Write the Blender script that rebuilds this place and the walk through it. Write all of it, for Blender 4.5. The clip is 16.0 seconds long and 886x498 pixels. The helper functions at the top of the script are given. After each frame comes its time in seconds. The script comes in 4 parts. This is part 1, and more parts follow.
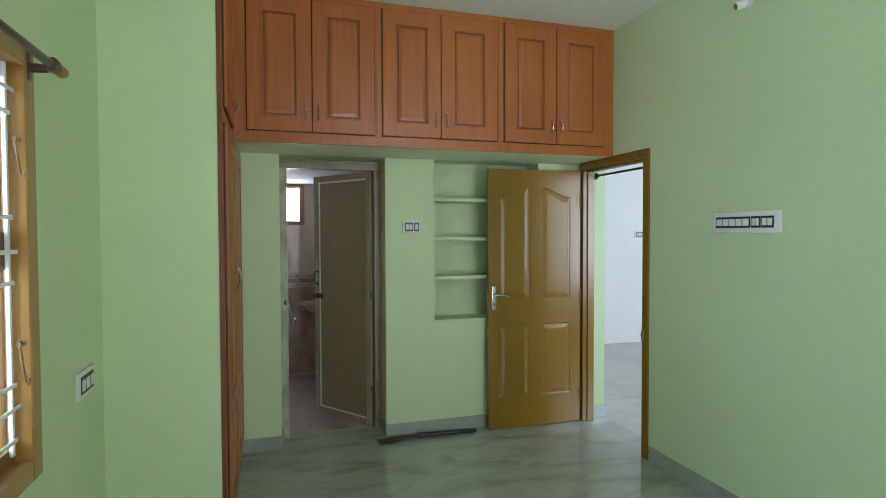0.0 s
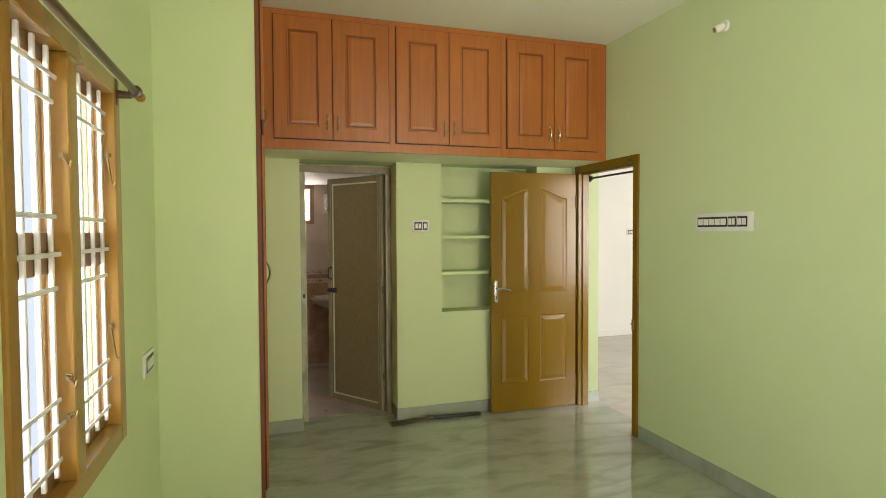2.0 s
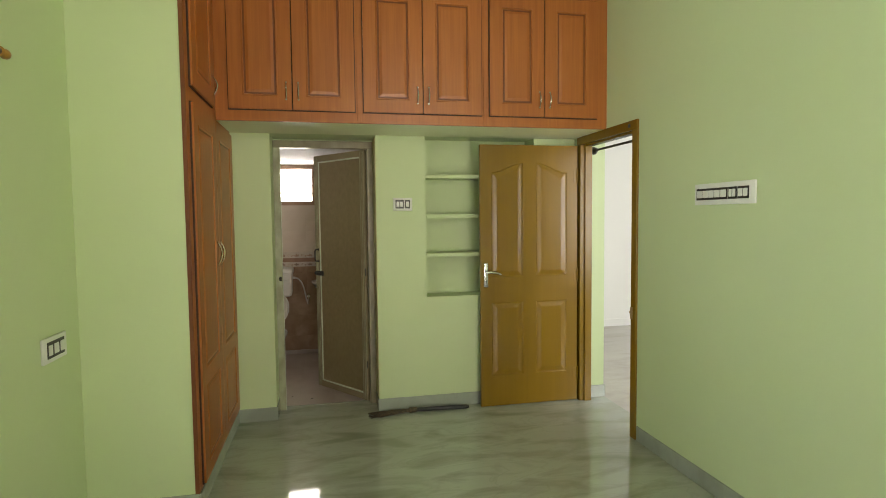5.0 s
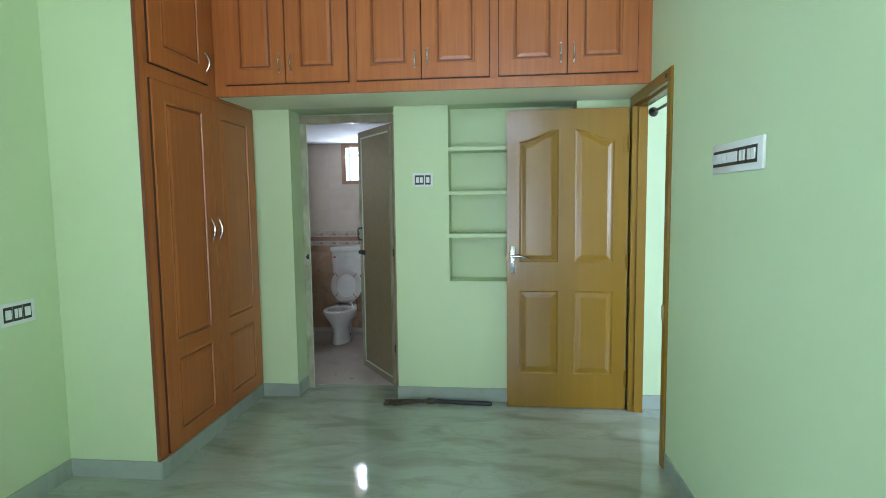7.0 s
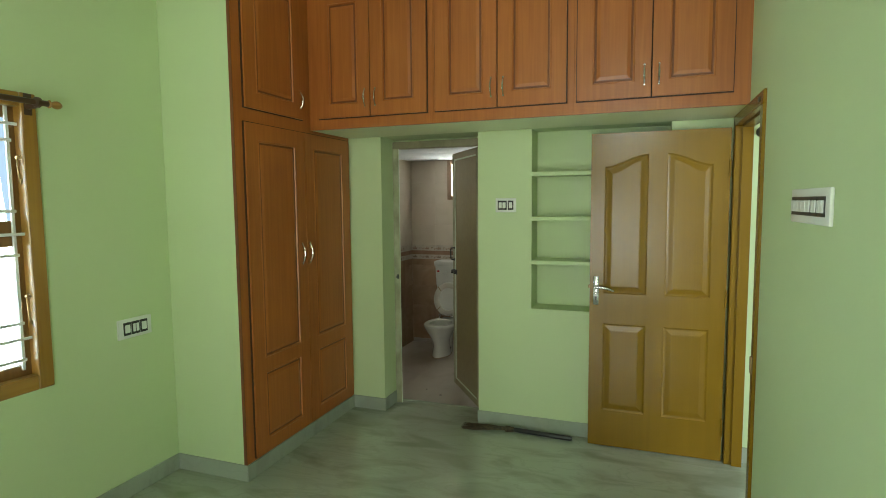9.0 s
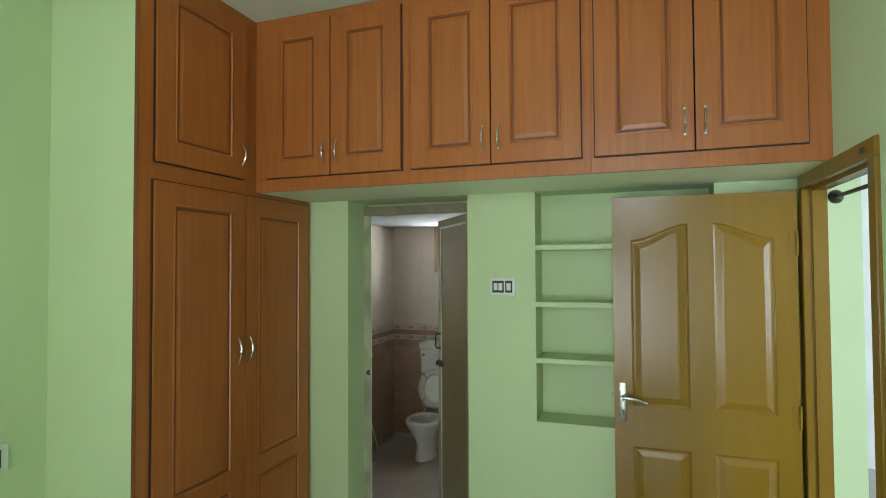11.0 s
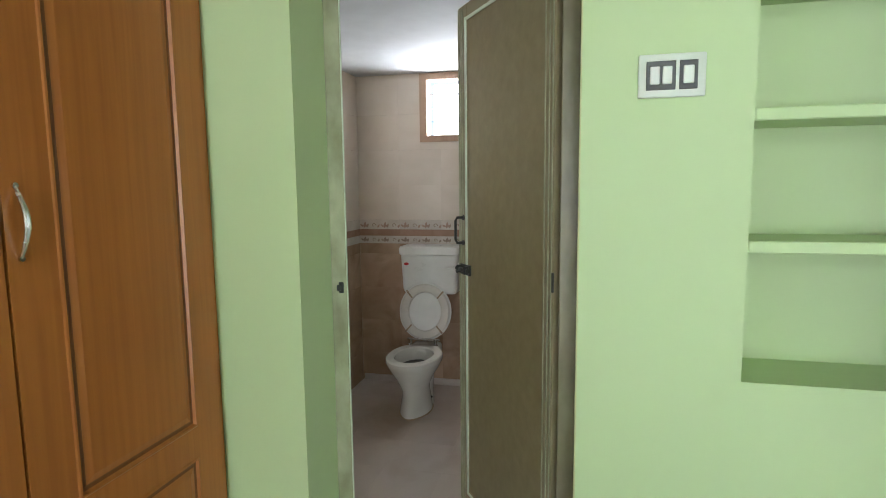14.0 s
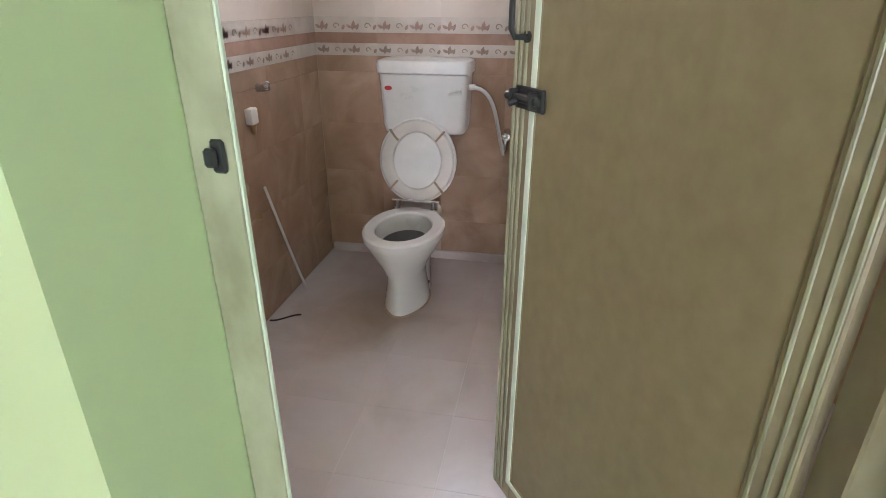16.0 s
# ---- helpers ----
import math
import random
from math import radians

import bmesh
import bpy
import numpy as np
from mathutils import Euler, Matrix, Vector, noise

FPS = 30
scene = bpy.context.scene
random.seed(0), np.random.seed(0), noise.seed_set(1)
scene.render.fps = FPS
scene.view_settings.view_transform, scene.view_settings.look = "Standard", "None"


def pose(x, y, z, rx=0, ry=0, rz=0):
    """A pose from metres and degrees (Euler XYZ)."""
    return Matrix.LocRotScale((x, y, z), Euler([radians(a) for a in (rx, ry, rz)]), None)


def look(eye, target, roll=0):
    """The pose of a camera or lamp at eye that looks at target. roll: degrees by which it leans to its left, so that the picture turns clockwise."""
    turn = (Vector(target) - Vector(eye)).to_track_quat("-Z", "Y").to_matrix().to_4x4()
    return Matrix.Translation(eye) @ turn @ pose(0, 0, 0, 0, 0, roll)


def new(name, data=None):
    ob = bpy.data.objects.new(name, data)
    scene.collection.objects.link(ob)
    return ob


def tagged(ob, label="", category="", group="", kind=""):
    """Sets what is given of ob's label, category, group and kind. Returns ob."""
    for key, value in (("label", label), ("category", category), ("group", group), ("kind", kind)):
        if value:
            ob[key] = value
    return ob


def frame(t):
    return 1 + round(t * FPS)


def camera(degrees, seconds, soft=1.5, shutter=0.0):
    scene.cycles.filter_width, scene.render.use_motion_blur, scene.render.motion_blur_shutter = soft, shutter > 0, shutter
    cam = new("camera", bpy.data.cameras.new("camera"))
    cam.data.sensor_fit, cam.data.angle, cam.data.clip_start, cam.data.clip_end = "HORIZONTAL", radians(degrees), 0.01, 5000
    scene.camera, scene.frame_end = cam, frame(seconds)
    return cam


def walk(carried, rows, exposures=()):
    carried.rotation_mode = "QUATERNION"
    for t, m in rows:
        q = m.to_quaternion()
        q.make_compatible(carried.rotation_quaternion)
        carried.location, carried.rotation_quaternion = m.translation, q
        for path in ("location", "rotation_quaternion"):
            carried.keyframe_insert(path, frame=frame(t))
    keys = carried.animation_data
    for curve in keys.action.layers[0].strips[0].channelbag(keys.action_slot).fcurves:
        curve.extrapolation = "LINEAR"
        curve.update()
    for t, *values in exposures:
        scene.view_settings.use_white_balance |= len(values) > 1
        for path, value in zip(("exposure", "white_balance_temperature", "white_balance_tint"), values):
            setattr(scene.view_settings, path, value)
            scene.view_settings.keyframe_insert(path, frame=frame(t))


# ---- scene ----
cam = camera(77.3, 16.0, soft=0.95)
PATH = [
    (0, (-0.032, -0.06, 1.538), (0.553, 1.852, 1.483), -0.2),
    (0.5, (-0.143, -0.189, 1.546), (0.421, 1.728, 1.486), -0.2),
    (1, (-0.261, -0.255, 1.539), (0.32, 1.658, 1.478), -0.2),
    (1.5, (-0.304, -0.306, 1.536), (0.29, 1.603, 1.473), -0.3),
    (2, (-0.234, -0.364, 1.546), (0.372, 1.541, 1.482), -0.3),
    (2.5, (-0.127, -0.416, 1.543), (0.484, 1.487, 1.475), -0.3),
    (3, (-0.054, -0.438, 1.542), (0.54, 1.47, 1.464), -0.4),
    (3.5, (0.041, -0.372, 1.551), (0.611, 1.543, 1.471), -0.4),
    (3.7, (0.09, -0.328, 1.556), (0.651, 1.59, 1.478), -0.5),
    (5.8, (0.869, -0.005, 1.455), (1.042, 1.98, 1.283), -0.7),
    (6, (1.041, 0.064, 1.465), (1.132, 2.053, 1.281), -0.8),
    (6.5, (1.301, 0.157, 1.482), (1.217, 2.147, 1.299), -0.8),
    (7, (1.51, 0.138, 1.448), (1.305, 2.119, 1.272), -0.7),
    (7.5, (1.681, 0.113, 1.453), (1.35, 2.077, 1.28), -0.7),
    (8, (1.853, 0.158, 1.454), (1.312, 2.076, 1.285), -0.6),
    (8.5, (1.899, 0.195, 1.509), (1.241, 2.076, 1.341), -0.5),
    (9, (1.883, 0.243, 1.618), (1.2, 2.116, 1.448), -0.5),
    (9.5, (1.861, 0.341, 1.683), (1.191, 2.221, 1.56), -0.6),
    (9.7, (1.858, 0.423, 1.73), (1.196, 2.308, 1.647), -0.6),
    (11.8, (1.407, 1.438, 1.664), (0.747, 3.325, 1.738), -0.5),
    (12, (1.325, 1.531, 1.628), (0.673, 3.42, 1.704), -0.5),
    (12.5, (1.148, 1.738, 1.563), (0.516, 3.634, 1.637), -0.6),
    (13, (1.008, 2.065, 1.484), (0.431, 3.977, 1.550), -0.65),
    (13.5, (0.885, 2.335, 1.402), (0.356, 4.262, 1.388), -0.8),
    (14, (0.760, 2.627, 1.344), (0.300, 4.560, 1.117), -0.6),
    (14.5, (0.687, 2.915, 1.285), (0.266, 4.830, 0.891), -0.6),
    (15, (0.594, 3.190, 1.229), (0.203, 5.054, 0.619), -0.5),
    (15.5, (0.484, 3.443, 1.204), (0.114, 5.267, 0.472), -0.4),
    (16, (0.379, 3.724, 1.174), (0.036, 5.517, 0.358), 0.1),
]
EXPOSURES = [
    (0.0, -0.05, 5700, 12),
    (0.5, -0.1, 7250, 12),
    (1.0, 0.0, 8100, 12),
    (1.5, 0.25, 8200, 15),
    (2.5, 0.27, 7800, 18),
    (3.7, 0.12, 8100, 18),
    (5.8, 0.3, 6550, 12),
    (6.5, 0.46, 5600, 10),
    (7.0, 0.52, 5200, 9),
    (7.7, 0.45, 5400, 11),
    (8.3, 0.1, 5900, 3),
    (9.0, 0.06, 6650, -3),
    (9.7, 0.02, 6850, -3),
    (11.8, 0.4, 5300, 5),
    (13.0, 0.77, 5150, -1),
    (13.5, 0.95, 5250, 2),
    (14.0, 0.84, 5900, 9),
    (14.5, 0.70, 6100, 12),
    (15.0, 0.80, 5900, 12),
    (15.5, 1.25, 5800, 13),
    (16.0, 1.68, 5750, 20),
]
walk(cam, [(t, look(eye, target, roll)) for t, eye, target, roll in PATH], EXPOSURES)

# ---- world and large lights ----
world = bpy.data.worlds.new("sky")
scene.world = world
world.use_nodes = True
wn = world.node_tree.nodes
sky = wn.new("ShaderNodeTexSky")
sky.sky_type, sky.sun_disc = "NISHITA", False
sky.sun_elevation, sky.sun_rotation = radians(50), radians(200)
world.node_tree.links.new(sky.outputs[0], wn["Background"].inputs[0])
wn["Background"].inputs[1].default_value = 0.1


def window_light(name, m, sx, sy, watts, colour):
    data = bpy.data.lights.new(name, "AREA")
    data.shape, data.size, data.size_y, data.energy, data.color = "RECTANGLE", sx, sy, watts, colour
    ob = new(name, data)
    ob.matrix_world = m
    return ob


DAY = (1.0, 0.985, 0.96)
window_light("daylight_side_window", pose(-1.95, 1.54, 1.30, 90 + 8, 0, -90), 2.2, 2.1, 122, (0.80, 0.91, 1.0))
window_light("daylight_rear_window", pose(1.65, -2.35, 0.95, 90 + 32, 0, 24), 2.9, 2.1, 200, DAY)
window_light("daylight_bath_window", pose(0.015, 6.50, 1.865, 90, 0, 180), 0.46, 0.36, 13, (1.0, 0.985, 0.97))
# hall lamp is added to brighten the hall; its window is unseen
window_light("assumed_hall_daylight", pose(5.0, 0.12, 1.6, 90, 0, 0), 1.6, 1.7, 160, (0.86, 0.935, 1.0))
window_light("daylight_vent", pose(1.65, -1.425, 2.58, 90, 0, 0), 0.7, 0.3, 26, DAY)


# ---- materials ----
def material(name):
    m = bpy.data.materials.new(name)
    m.use_nodes = True
    return m, m.node_tree.nodes, m.node_tree.links, m.node_tree.nodes["Principled BSDF"]


def surface(name, a, b, rough=0.5, scale=(3, 3, 3), fine=60.0, bump=0.1, metal=0.0, spread=0.08, coat=0.0, detail=5, dist=0.002, blend=(0.35, 0.65)):
    """Two colours mixed by a broad noise, with a fine grain on colour, roughness and relief."""
    m, n, l, p = material(name)
    tc = n.new("ShaderNodeTexCoord")
    mp = n.new("ShaderNodeMapping")
    mp.inputs["Scale"].default_value = scale
    l.new(tc.outputs["Object"], mp.inputs[0])
    big = n.new("ShaderNodeTexNoise")
    big.inputs["Scale"].default_value, big.inputs["Detail"].default_value = 1.0, detail
    l.new(mp.outputs[0], big.inputs[0])
    ramp = n.new("ShaderNodeValToRGB")
    ramp.color_ramp.elements[0].position, ramp.color_ramp.elements[1].position = blend
    ramp.color_ramp.elements[0].color, ramp.color_ramp.elements[1].color = (*a, 1), (*b, 1)
    l.new(big.outputs[0], ramp.inputs[0])
    small = n.new("ShaderNodeTexNoise")
    small.inputs["Scale"].default_value, small.inputs["Detail"].default_value = fine, 3
    l.new(mp.outputs[0], small.inputs[0])
    l.new(ramp.outputs[0], p.inputs["Base Color"])
    mr = n.new("ShaderNodeMapRange")
    mr.inputs["To Min"].default_value, mr.inputs["To Max"].default_value = max(rough - spread, 0.02), rough + spread
    l.new(big.outputs[0], mr.inputs[0])
    l.new(mr.outputs[0], p.inputs["Roughness"])
    p.inputs["Metallic"].default_value = metal
    p.inputs["Coat Weight"].default_value = coat
    p.inputs["Coat Roughness"].default_value = 0.08
    if bump:
        bp = n.new("ShaderNodeBump")
        bp.inputs["Strength"].default_value, bp.inputs["Distance"].default_value = bump, dist
        l.new(small.outputs[0], bp.inputs["Height"])
        l.new(bp.outputs[0], p.inputs["Normal"])
    return m


def wood(name, dark, light, axis, rough, rings=38.0, coat=0.0, bump=0.06, flame=False):
    """Long-grained wood; axis is the way of the grain in the world."""
    m, n, l, p = material(name)
    tc = n.new("ShaderNodeTexCoord")
    mp = n.new("ShaderNodeMapping")
    sc = [rings, rings, rings]
    sc[axis] = rings * 0.035
    mp.inputs["Scale"].default_value = sc
    l.new(tc.outputs["Object"], mp.inputs[0])
    a = n.new("ShaderNodeTexNoise")
    a.inputs["Scale"].default_value, a.inputs["Detail"].default_value, a.inputs["Distortion"].default_value = 1.0, 6, 0.6
    l.new(mp.outputs[0], a.inputs[0])
    b = n.new("ShaderNodeTexNoise")
    b.inputs["Scale"].default_value, b.inputs["Detail"].default_value = 1.6, 3
    l.new(tc.outputs["Object"], b.inputs[0])
    add = n.new("ShaderNodeMath")
    add.operation = "MULTIPLY_ADD"
    add.inputs[1].default_value = 0.45
    l.new(b.outputs[0], add.inputs[0])
    half = n.new("ShaderNodeMath")
    half.operation = "MULTIPLY"
    half.inputs[1].default_value = 0.55
    l.new(a.outputs[0], half.inputs[0])
    l.new(half.outputs[0], add.inputs[2])
    ramp = n.new("ShaderNodeValToRGB")
    ramp.color_ramp.elements[0].position, ramp.color_ramp.elements[1].position = 0.36, 0.64
    ramp.color_ramp.elements[0].color, ramp.color_ramp.elements[1].color = (*dark, 1), (*light, 1)
    l.new(add.outputs[0], ramp.inputs[0])
    l.new(ramp.outputs[0], p.inputs["Base Color"])
    mr = n.new("ShaderNodeMapRange")
    mr.inputs["To Min"].default_value, mr.inputs["To Max"].default_value = rough - 0.05, rough + 0.08
    l.new(b.outputs[0], mr.inputs[0])
    l.new(mr.outputs[0], p.inputs["Roughness"])
    p.inputs["Coat Weight"].default_value, p.inputs["Coat Roughness"].default_value = coat, 0.1
    bp = n.new("ShaderNodeBump")
    bp.inputs["Strength"].default_value, bp.inputs["Distance"].default_value = bump, 0.001
    l.new(a.outputs[0], bp.inputs["Height"])
    if flame:
        # pressed flame grain: tall arched rings
        fm = n.new("ShaderNodeMapping")
        fm.inputs["Location"].default_value, fm.inputs["Scale"].default_value = (-2.13 * 5.4, 0, -1.05 * 0.30), (5.4, 0, 0.30)
        l.new(tc.outputs["Object"], fm.inputs[0])
        wv = n.new("ShaderNodeTexWave")
        wv.wave_type = "RINGS"
        wv.rings_direction = "SPHERICAL"
        wv.inputs["Scale"].default_value, wv.inputs["Distortion"].default_value, wv.inputs["Detail"].default_value, wv.inputs["Detail Scale"].default_value = 4.0, 3.5, 3, 0.7
        l.new(fm.outputs[0], wv.inputs[0])
        b2 = n.new("ShaderNodeBump")
        b2.inputs["Strength"].default_value, b2.inputs["Distance"].default_value = 0.07, 0.001
        l.new(wv.outputs["Fac"], b2.inputs["Height"])
        l.new(bp.outputs[0], b2.inputs["Normal"])
        bp = b2
    l.new(bp.outputs[0], p.inputs["Normal"])
    return m


def marble(name, base, cloud, vein, rough, turn, gloss=0.5):
    """Polished stone-look tile: soft clouds, broad slanting drifts and a few faint veins."""
    m, n, l, p = material(name)
    tc = n.new("ShaderNodeTexCoord")
    mp = n.new("ShaderNodeMapping")
    mp.inputs["Rotation"].default_value = (0, 0, radians(turn))
    mp.inputs["Scale"].default_value = (1.0, 2.7, 1.0)
    l.new(tc.outputs["Object"], mp.inputs[0])
    drift = n.new("ShaderNodeTexNoise")
    drift.inputs["Scale"].default_value, drift.inputs["Detail"].default_value, drift.inputs["Distortion"].default_value = 2.1, 6, 0.9
    l.new(mp.outputs[0], drift.inputs[0])
    broad = n.new("ShaderNodeTexNoise")
    broad.inputs["Scale"].default_value, broad.inputs["Detail"].default_value = 1.1, 4
    l.new(tc.outputs["Object"], broad.inputs[0])
    r1 = n.new("ShaderNodeValToRGB")
    r1.color_ramp.elements[0].position, r1.color_ramp.elements[1].position = 0.36, 0.64
    r1.color_ramp.elements[0].color, r1.color_ramp.elements[1].color = (*cloud, 1), (*base, 1)
    l.new(broad.outputs[0], r1.inputs[0])
    r2 = n.new("ShaderNodeValToRGB")
    r2.color_ramp.elements[0].position, r2.color_ramp.elements[1].position = 0.30, 0.52
    r2.color_ramp.elements[0].color, r2.color_ramp.elements[1].color = (0.80, 0.80, 0.80, 1), (0, 0, 0, 1)
    l.new(drift.outputs[0], r2.inputs[0])
    mx = n.new("ShaderNodeMixRGB")
    mx.inputs[2].default_value = (*vein, 1)
    l.new(r2.outputs[0], mx.inputs[0])
    l.new(r1.outputs[0], mx.inputs[1])
    # hair veins along the drifts
    ridge = n.new("ShaderNodeTexNoise")
    ridge.inputs["Scale"].default_value, ridge.inputs["Detail"].default_value, ridge.inputs["Distortion"].default_value = 1.7, 5, 1.6
    l.new(mp.outputs[0], ridge.inputs[0])
    r3 = n.new("ShaderNodeValToRGB")
    e = r3.color_ramp.elements
    e[0].position, e[1].position = 0.47, 0.53
    e[0].color, e[1].color = (0, 0, 0, 1), (0, 0, 0, 1)
    mid = e.new(0.5)
    mid.color = (0.22, 0.22, 0.22, 1)
    l.new(ridge.outputs[0], r3.inputs[0])
    m2 = n.new("ShaderNodeMixRGB")
    m2.inputs[2].default_value = (*vein, 1)
    l.new(r3.outputs[0], m2.inputs[0])
    l.new(mx.outputs[0], m2.inputs[1])
    l.new(m2.outputs[0], p.inputs["Base Color"])
    mr = n.new("ShaderNodeMapRange")
    mr.inputs["To Min"].default_value, mr.inputs["To Max"].default_value = rough * 0.6, rough * 1.5
    l.new(broad.outputs[0], mr.inputs[0])
    l.new(mr.outputs[0], p.inputs["Roughness"])
    p.inputs["Specular IOR Level"].default_value = gloss
    return m


def tile_glaze(name, a, b, rough, scale, bump=0.05, vary=0.03, dirt=None):
    """Glazed wall tile with its own tone from piece to piece."""
    m, n, l, p = material(name)
    tc = n.new("ShaderNodeTexCoord")
    oi = n.new("ShaderNodeObjectInfo")
    va = n.new("ShaderNodeVectorMath")
    l.new(tc.outputs["Object"], va.inputs[0])
    l.new(oi.outputs["Random"], va.inputs[1])
    tx = n.new("ShaderNodeTexNoise")
    tx.inputs["Scale"].default_value, tx.inputs["Detail"].default_value, tx.inputs["Distortion"].default_value = scale, 6, 0.8
    l.new(va.outputs[0], tx.inputs[0])
    ramp = n.new("ShaderNodeValToRGB")
    ramp.color_ramp.elements[0].position, ramp.color_ramp.elements[1].position = 0.3, 0.7
    ramp.color_ramp.elements[0].color, ramp.color_ramp.elements[1].color = (*a, 1), (*b, 1)
    l.new(tx.outputs[0], ramp.inputs[0])
    hsv = n.new("ShaderNodeHueSaturation")
    mr = n.new("ShaderNodeMapRange")
    mr.inputs["To Min"].default_value, mr.inputs["To Max"].default_value = 1 - vary, 1 + vary
    l.new(oi.outputs["Random"], mr.inputs[0])
    l.new(mr.outputs[0], hsv.inputs["Value"])
    l.new(ramp.outputs[0], hsv.inputs["Color"])
    last = hsv.outputs[0]
    if dirt:
        geo = n.new("ShaderNodeNewGeometry")
        st = n.new("ShaderNodeTexNoise")
        st.inputs["Scale"].default_value, st.inputs["Detail"].default_value, st.inputs["Distortion"].default_value = 2.4, 8, 0.5
        l.new(geo.outputs["Position"], st.inputs[0])
        sr = n.new("ShaderNodeValToRGB")
        sr.color_ramp.elements[0].position, sr.color_ramp.elements[1].position = 0.50, 0.78
        sr.color_ramp.elements[0].color, sr.color_ramp.elements[1].color = (0, 0, 0, 1), (0.75, 0.75, 0.75, 1)
        l.new(st.outputs[0], sr.inputs[0])
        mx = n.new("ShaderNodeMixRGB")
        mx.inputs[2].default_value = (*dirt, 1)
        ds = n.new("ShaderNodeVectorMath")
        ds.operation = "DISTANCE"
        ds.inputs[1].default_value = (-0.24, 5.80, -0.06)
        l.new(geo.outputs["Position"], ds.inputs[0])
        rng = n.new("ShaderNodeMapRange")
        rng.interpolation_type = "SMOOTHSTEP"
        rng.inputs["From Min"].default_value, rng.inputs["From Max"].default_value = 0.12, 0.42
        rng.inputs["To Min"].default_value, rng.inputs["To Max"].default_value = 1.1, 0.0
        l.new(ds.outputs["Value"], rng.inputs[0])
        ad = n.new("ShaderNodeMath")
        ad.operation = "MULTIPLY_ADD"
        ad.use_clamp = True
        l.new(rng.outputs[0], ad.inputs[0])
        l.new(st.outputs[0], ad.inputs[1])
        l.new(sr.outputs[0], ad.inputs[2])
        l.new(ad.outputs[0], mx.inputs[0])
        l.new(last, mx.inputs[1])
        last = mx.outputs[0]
    l.new(last, p.inputs["Base Color"])
    p.inputs["Roughness"].default_value = rough
    bp = n.new("ShaderNodeBump")
    bp.inputs["Strength"].default_value, bp.inputs["Distance"].default_value = bump, 0.002
    l.new(tx.outputs[0], bp.inputs["Height"])
    l.new(bp.outputs[0], p.inputs["Normal"])
    return m


# wall green shifted to olive-yellow, the bounced light put into the colour
REVEAL = surface("olive_yellow_bounce_reveal", (0.60, 0.615, 0.32), (0.63, 0.645, 0.35), 0.55, (0.8, 0.8, 0.8), 150, 0.10)
PAINT = surface("green_wall_paint", (0.545, 0.66, 0.375), (0.575, 0.685, 0.40), 0.55, (0.8, 0.8, 0.8), 150, 0.10, spread=0.06)
# wall paint hue made lighter, in place of light bounced up from the floor
SOFFIT = surface("bounce_lit_soffit_paint", (0.76, 0.82, 0.56), (0.79, 0.85, 0.59), 0.6, (1.0, 1.0, 1.0), 150, 0.10)
WHITE = surface("white_ceiling_paint", (0.76, 0.77, 0.75), (0.82, 0.83, 0.81), 0.8, (1.2, 1.2, 1.2), 120, 0.12)
HALLP = surface("cream_hall_paint", (0.80, 0.80, 0.765), (0.84, 0.84, 0.805), 0.6, (1, 1, 1), 120, 0.1)
FLOOR = marble("polished_floor_tile", (0.425, 0.46, 0.385), (0.37, 0.40, 0.325), (0.235, 0.265, 0.195), 0.045, -52, 0.75)
HALLF = marble("pale_hall_floor_tile", (0.52, 0.485, 0.43), (0.47, 0.435, 0.39), (0.40, 0.37, 0.325), 0.08, 32)
BATHC = surface("grey_white_bath_ceiling_paint", (0.55, 0.57, 0.585), (0.62, 0.64, 0.655), 0.8, (5, 5, 5), 60, 0.3, dist=0.004)
CEIL = surface("pale_green_ceiling_paint", (0.70, 0.765, 0.62), (0.75, 0.815, 0.67), 0.8, (1.2, 1.2, 1.2), 120, 0.12)
SKIRT = marble("skirting_tile", (0.37, 0.41, 0.345), (0.33, 0.37, 0.305), (0.28, 0.31, 0.255), 0.10, 20)
LAMINATE = wood("red_brown_laminate", (0.342, 0.106, 0.0245), (0.435, 0.145, 0.0325), 2, 0.34, 60, 0.0, 0.03)
LAMINATE.node_tree.nodes["Principled BSDF"].inputs["Specular IOR Level"].default_value = 0.45
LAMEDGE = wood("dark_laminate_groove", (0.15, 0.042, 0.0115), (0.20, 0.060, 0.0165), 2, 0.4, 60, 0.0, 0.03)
GAPD = surface("dark_gap_shade", (0.035, 0.011, 0.004), (0.05, 0.016, 0.006), 0.6, (6, 6, 6), 60, 0.0)
DOORP = wood("mustard_door_paint", (0.198, 0.110, 0.0092), (0.226, 0.126, 0.0108), 2, 0.23, 22, 0.04, 0.08, True)
DOORP.node_tree.nodes["Principled BSDF"].inputs["Specular IOR Level"].default_value = 0.34
TEAK = wood("varnished_teak", (0.30, 0.150, 0.026), (0.41, 0.225, 0.048), 2, 0.28, 30, 0.3)
TEAKH = wood("varnished_teak_along_wall", (0.30, 0.150, 0.026), (0.41, 0.225, 0.048), 1, 0.28, 30, 0.3)
DULLW = wood("dull_brown_wood", (0.31, 0.195, 0.12), (0.41, 0.275, 0.18), 2, 0.5, 30)
SASHW = wood("dark_sash_wood", (0.16, 0.075, 0.020), (0.25, 0.125, 0.036), 2, 0.35, 30)
DARKWOOD = wood("dark_turned_wood", (0.035, 0.016, 0.008), (0.09, 0.04, 0.018), 1, 0.3, 30, 0.3)
PVC = surface("olive_marbled_pvc", (0.232, 0.186, 0.098), (0.288, 0.236, 0.132), 0.33, (30, 30, 24), 5, 0.0, spread=0.02, detail=7, blend=(0.25, 0.75))
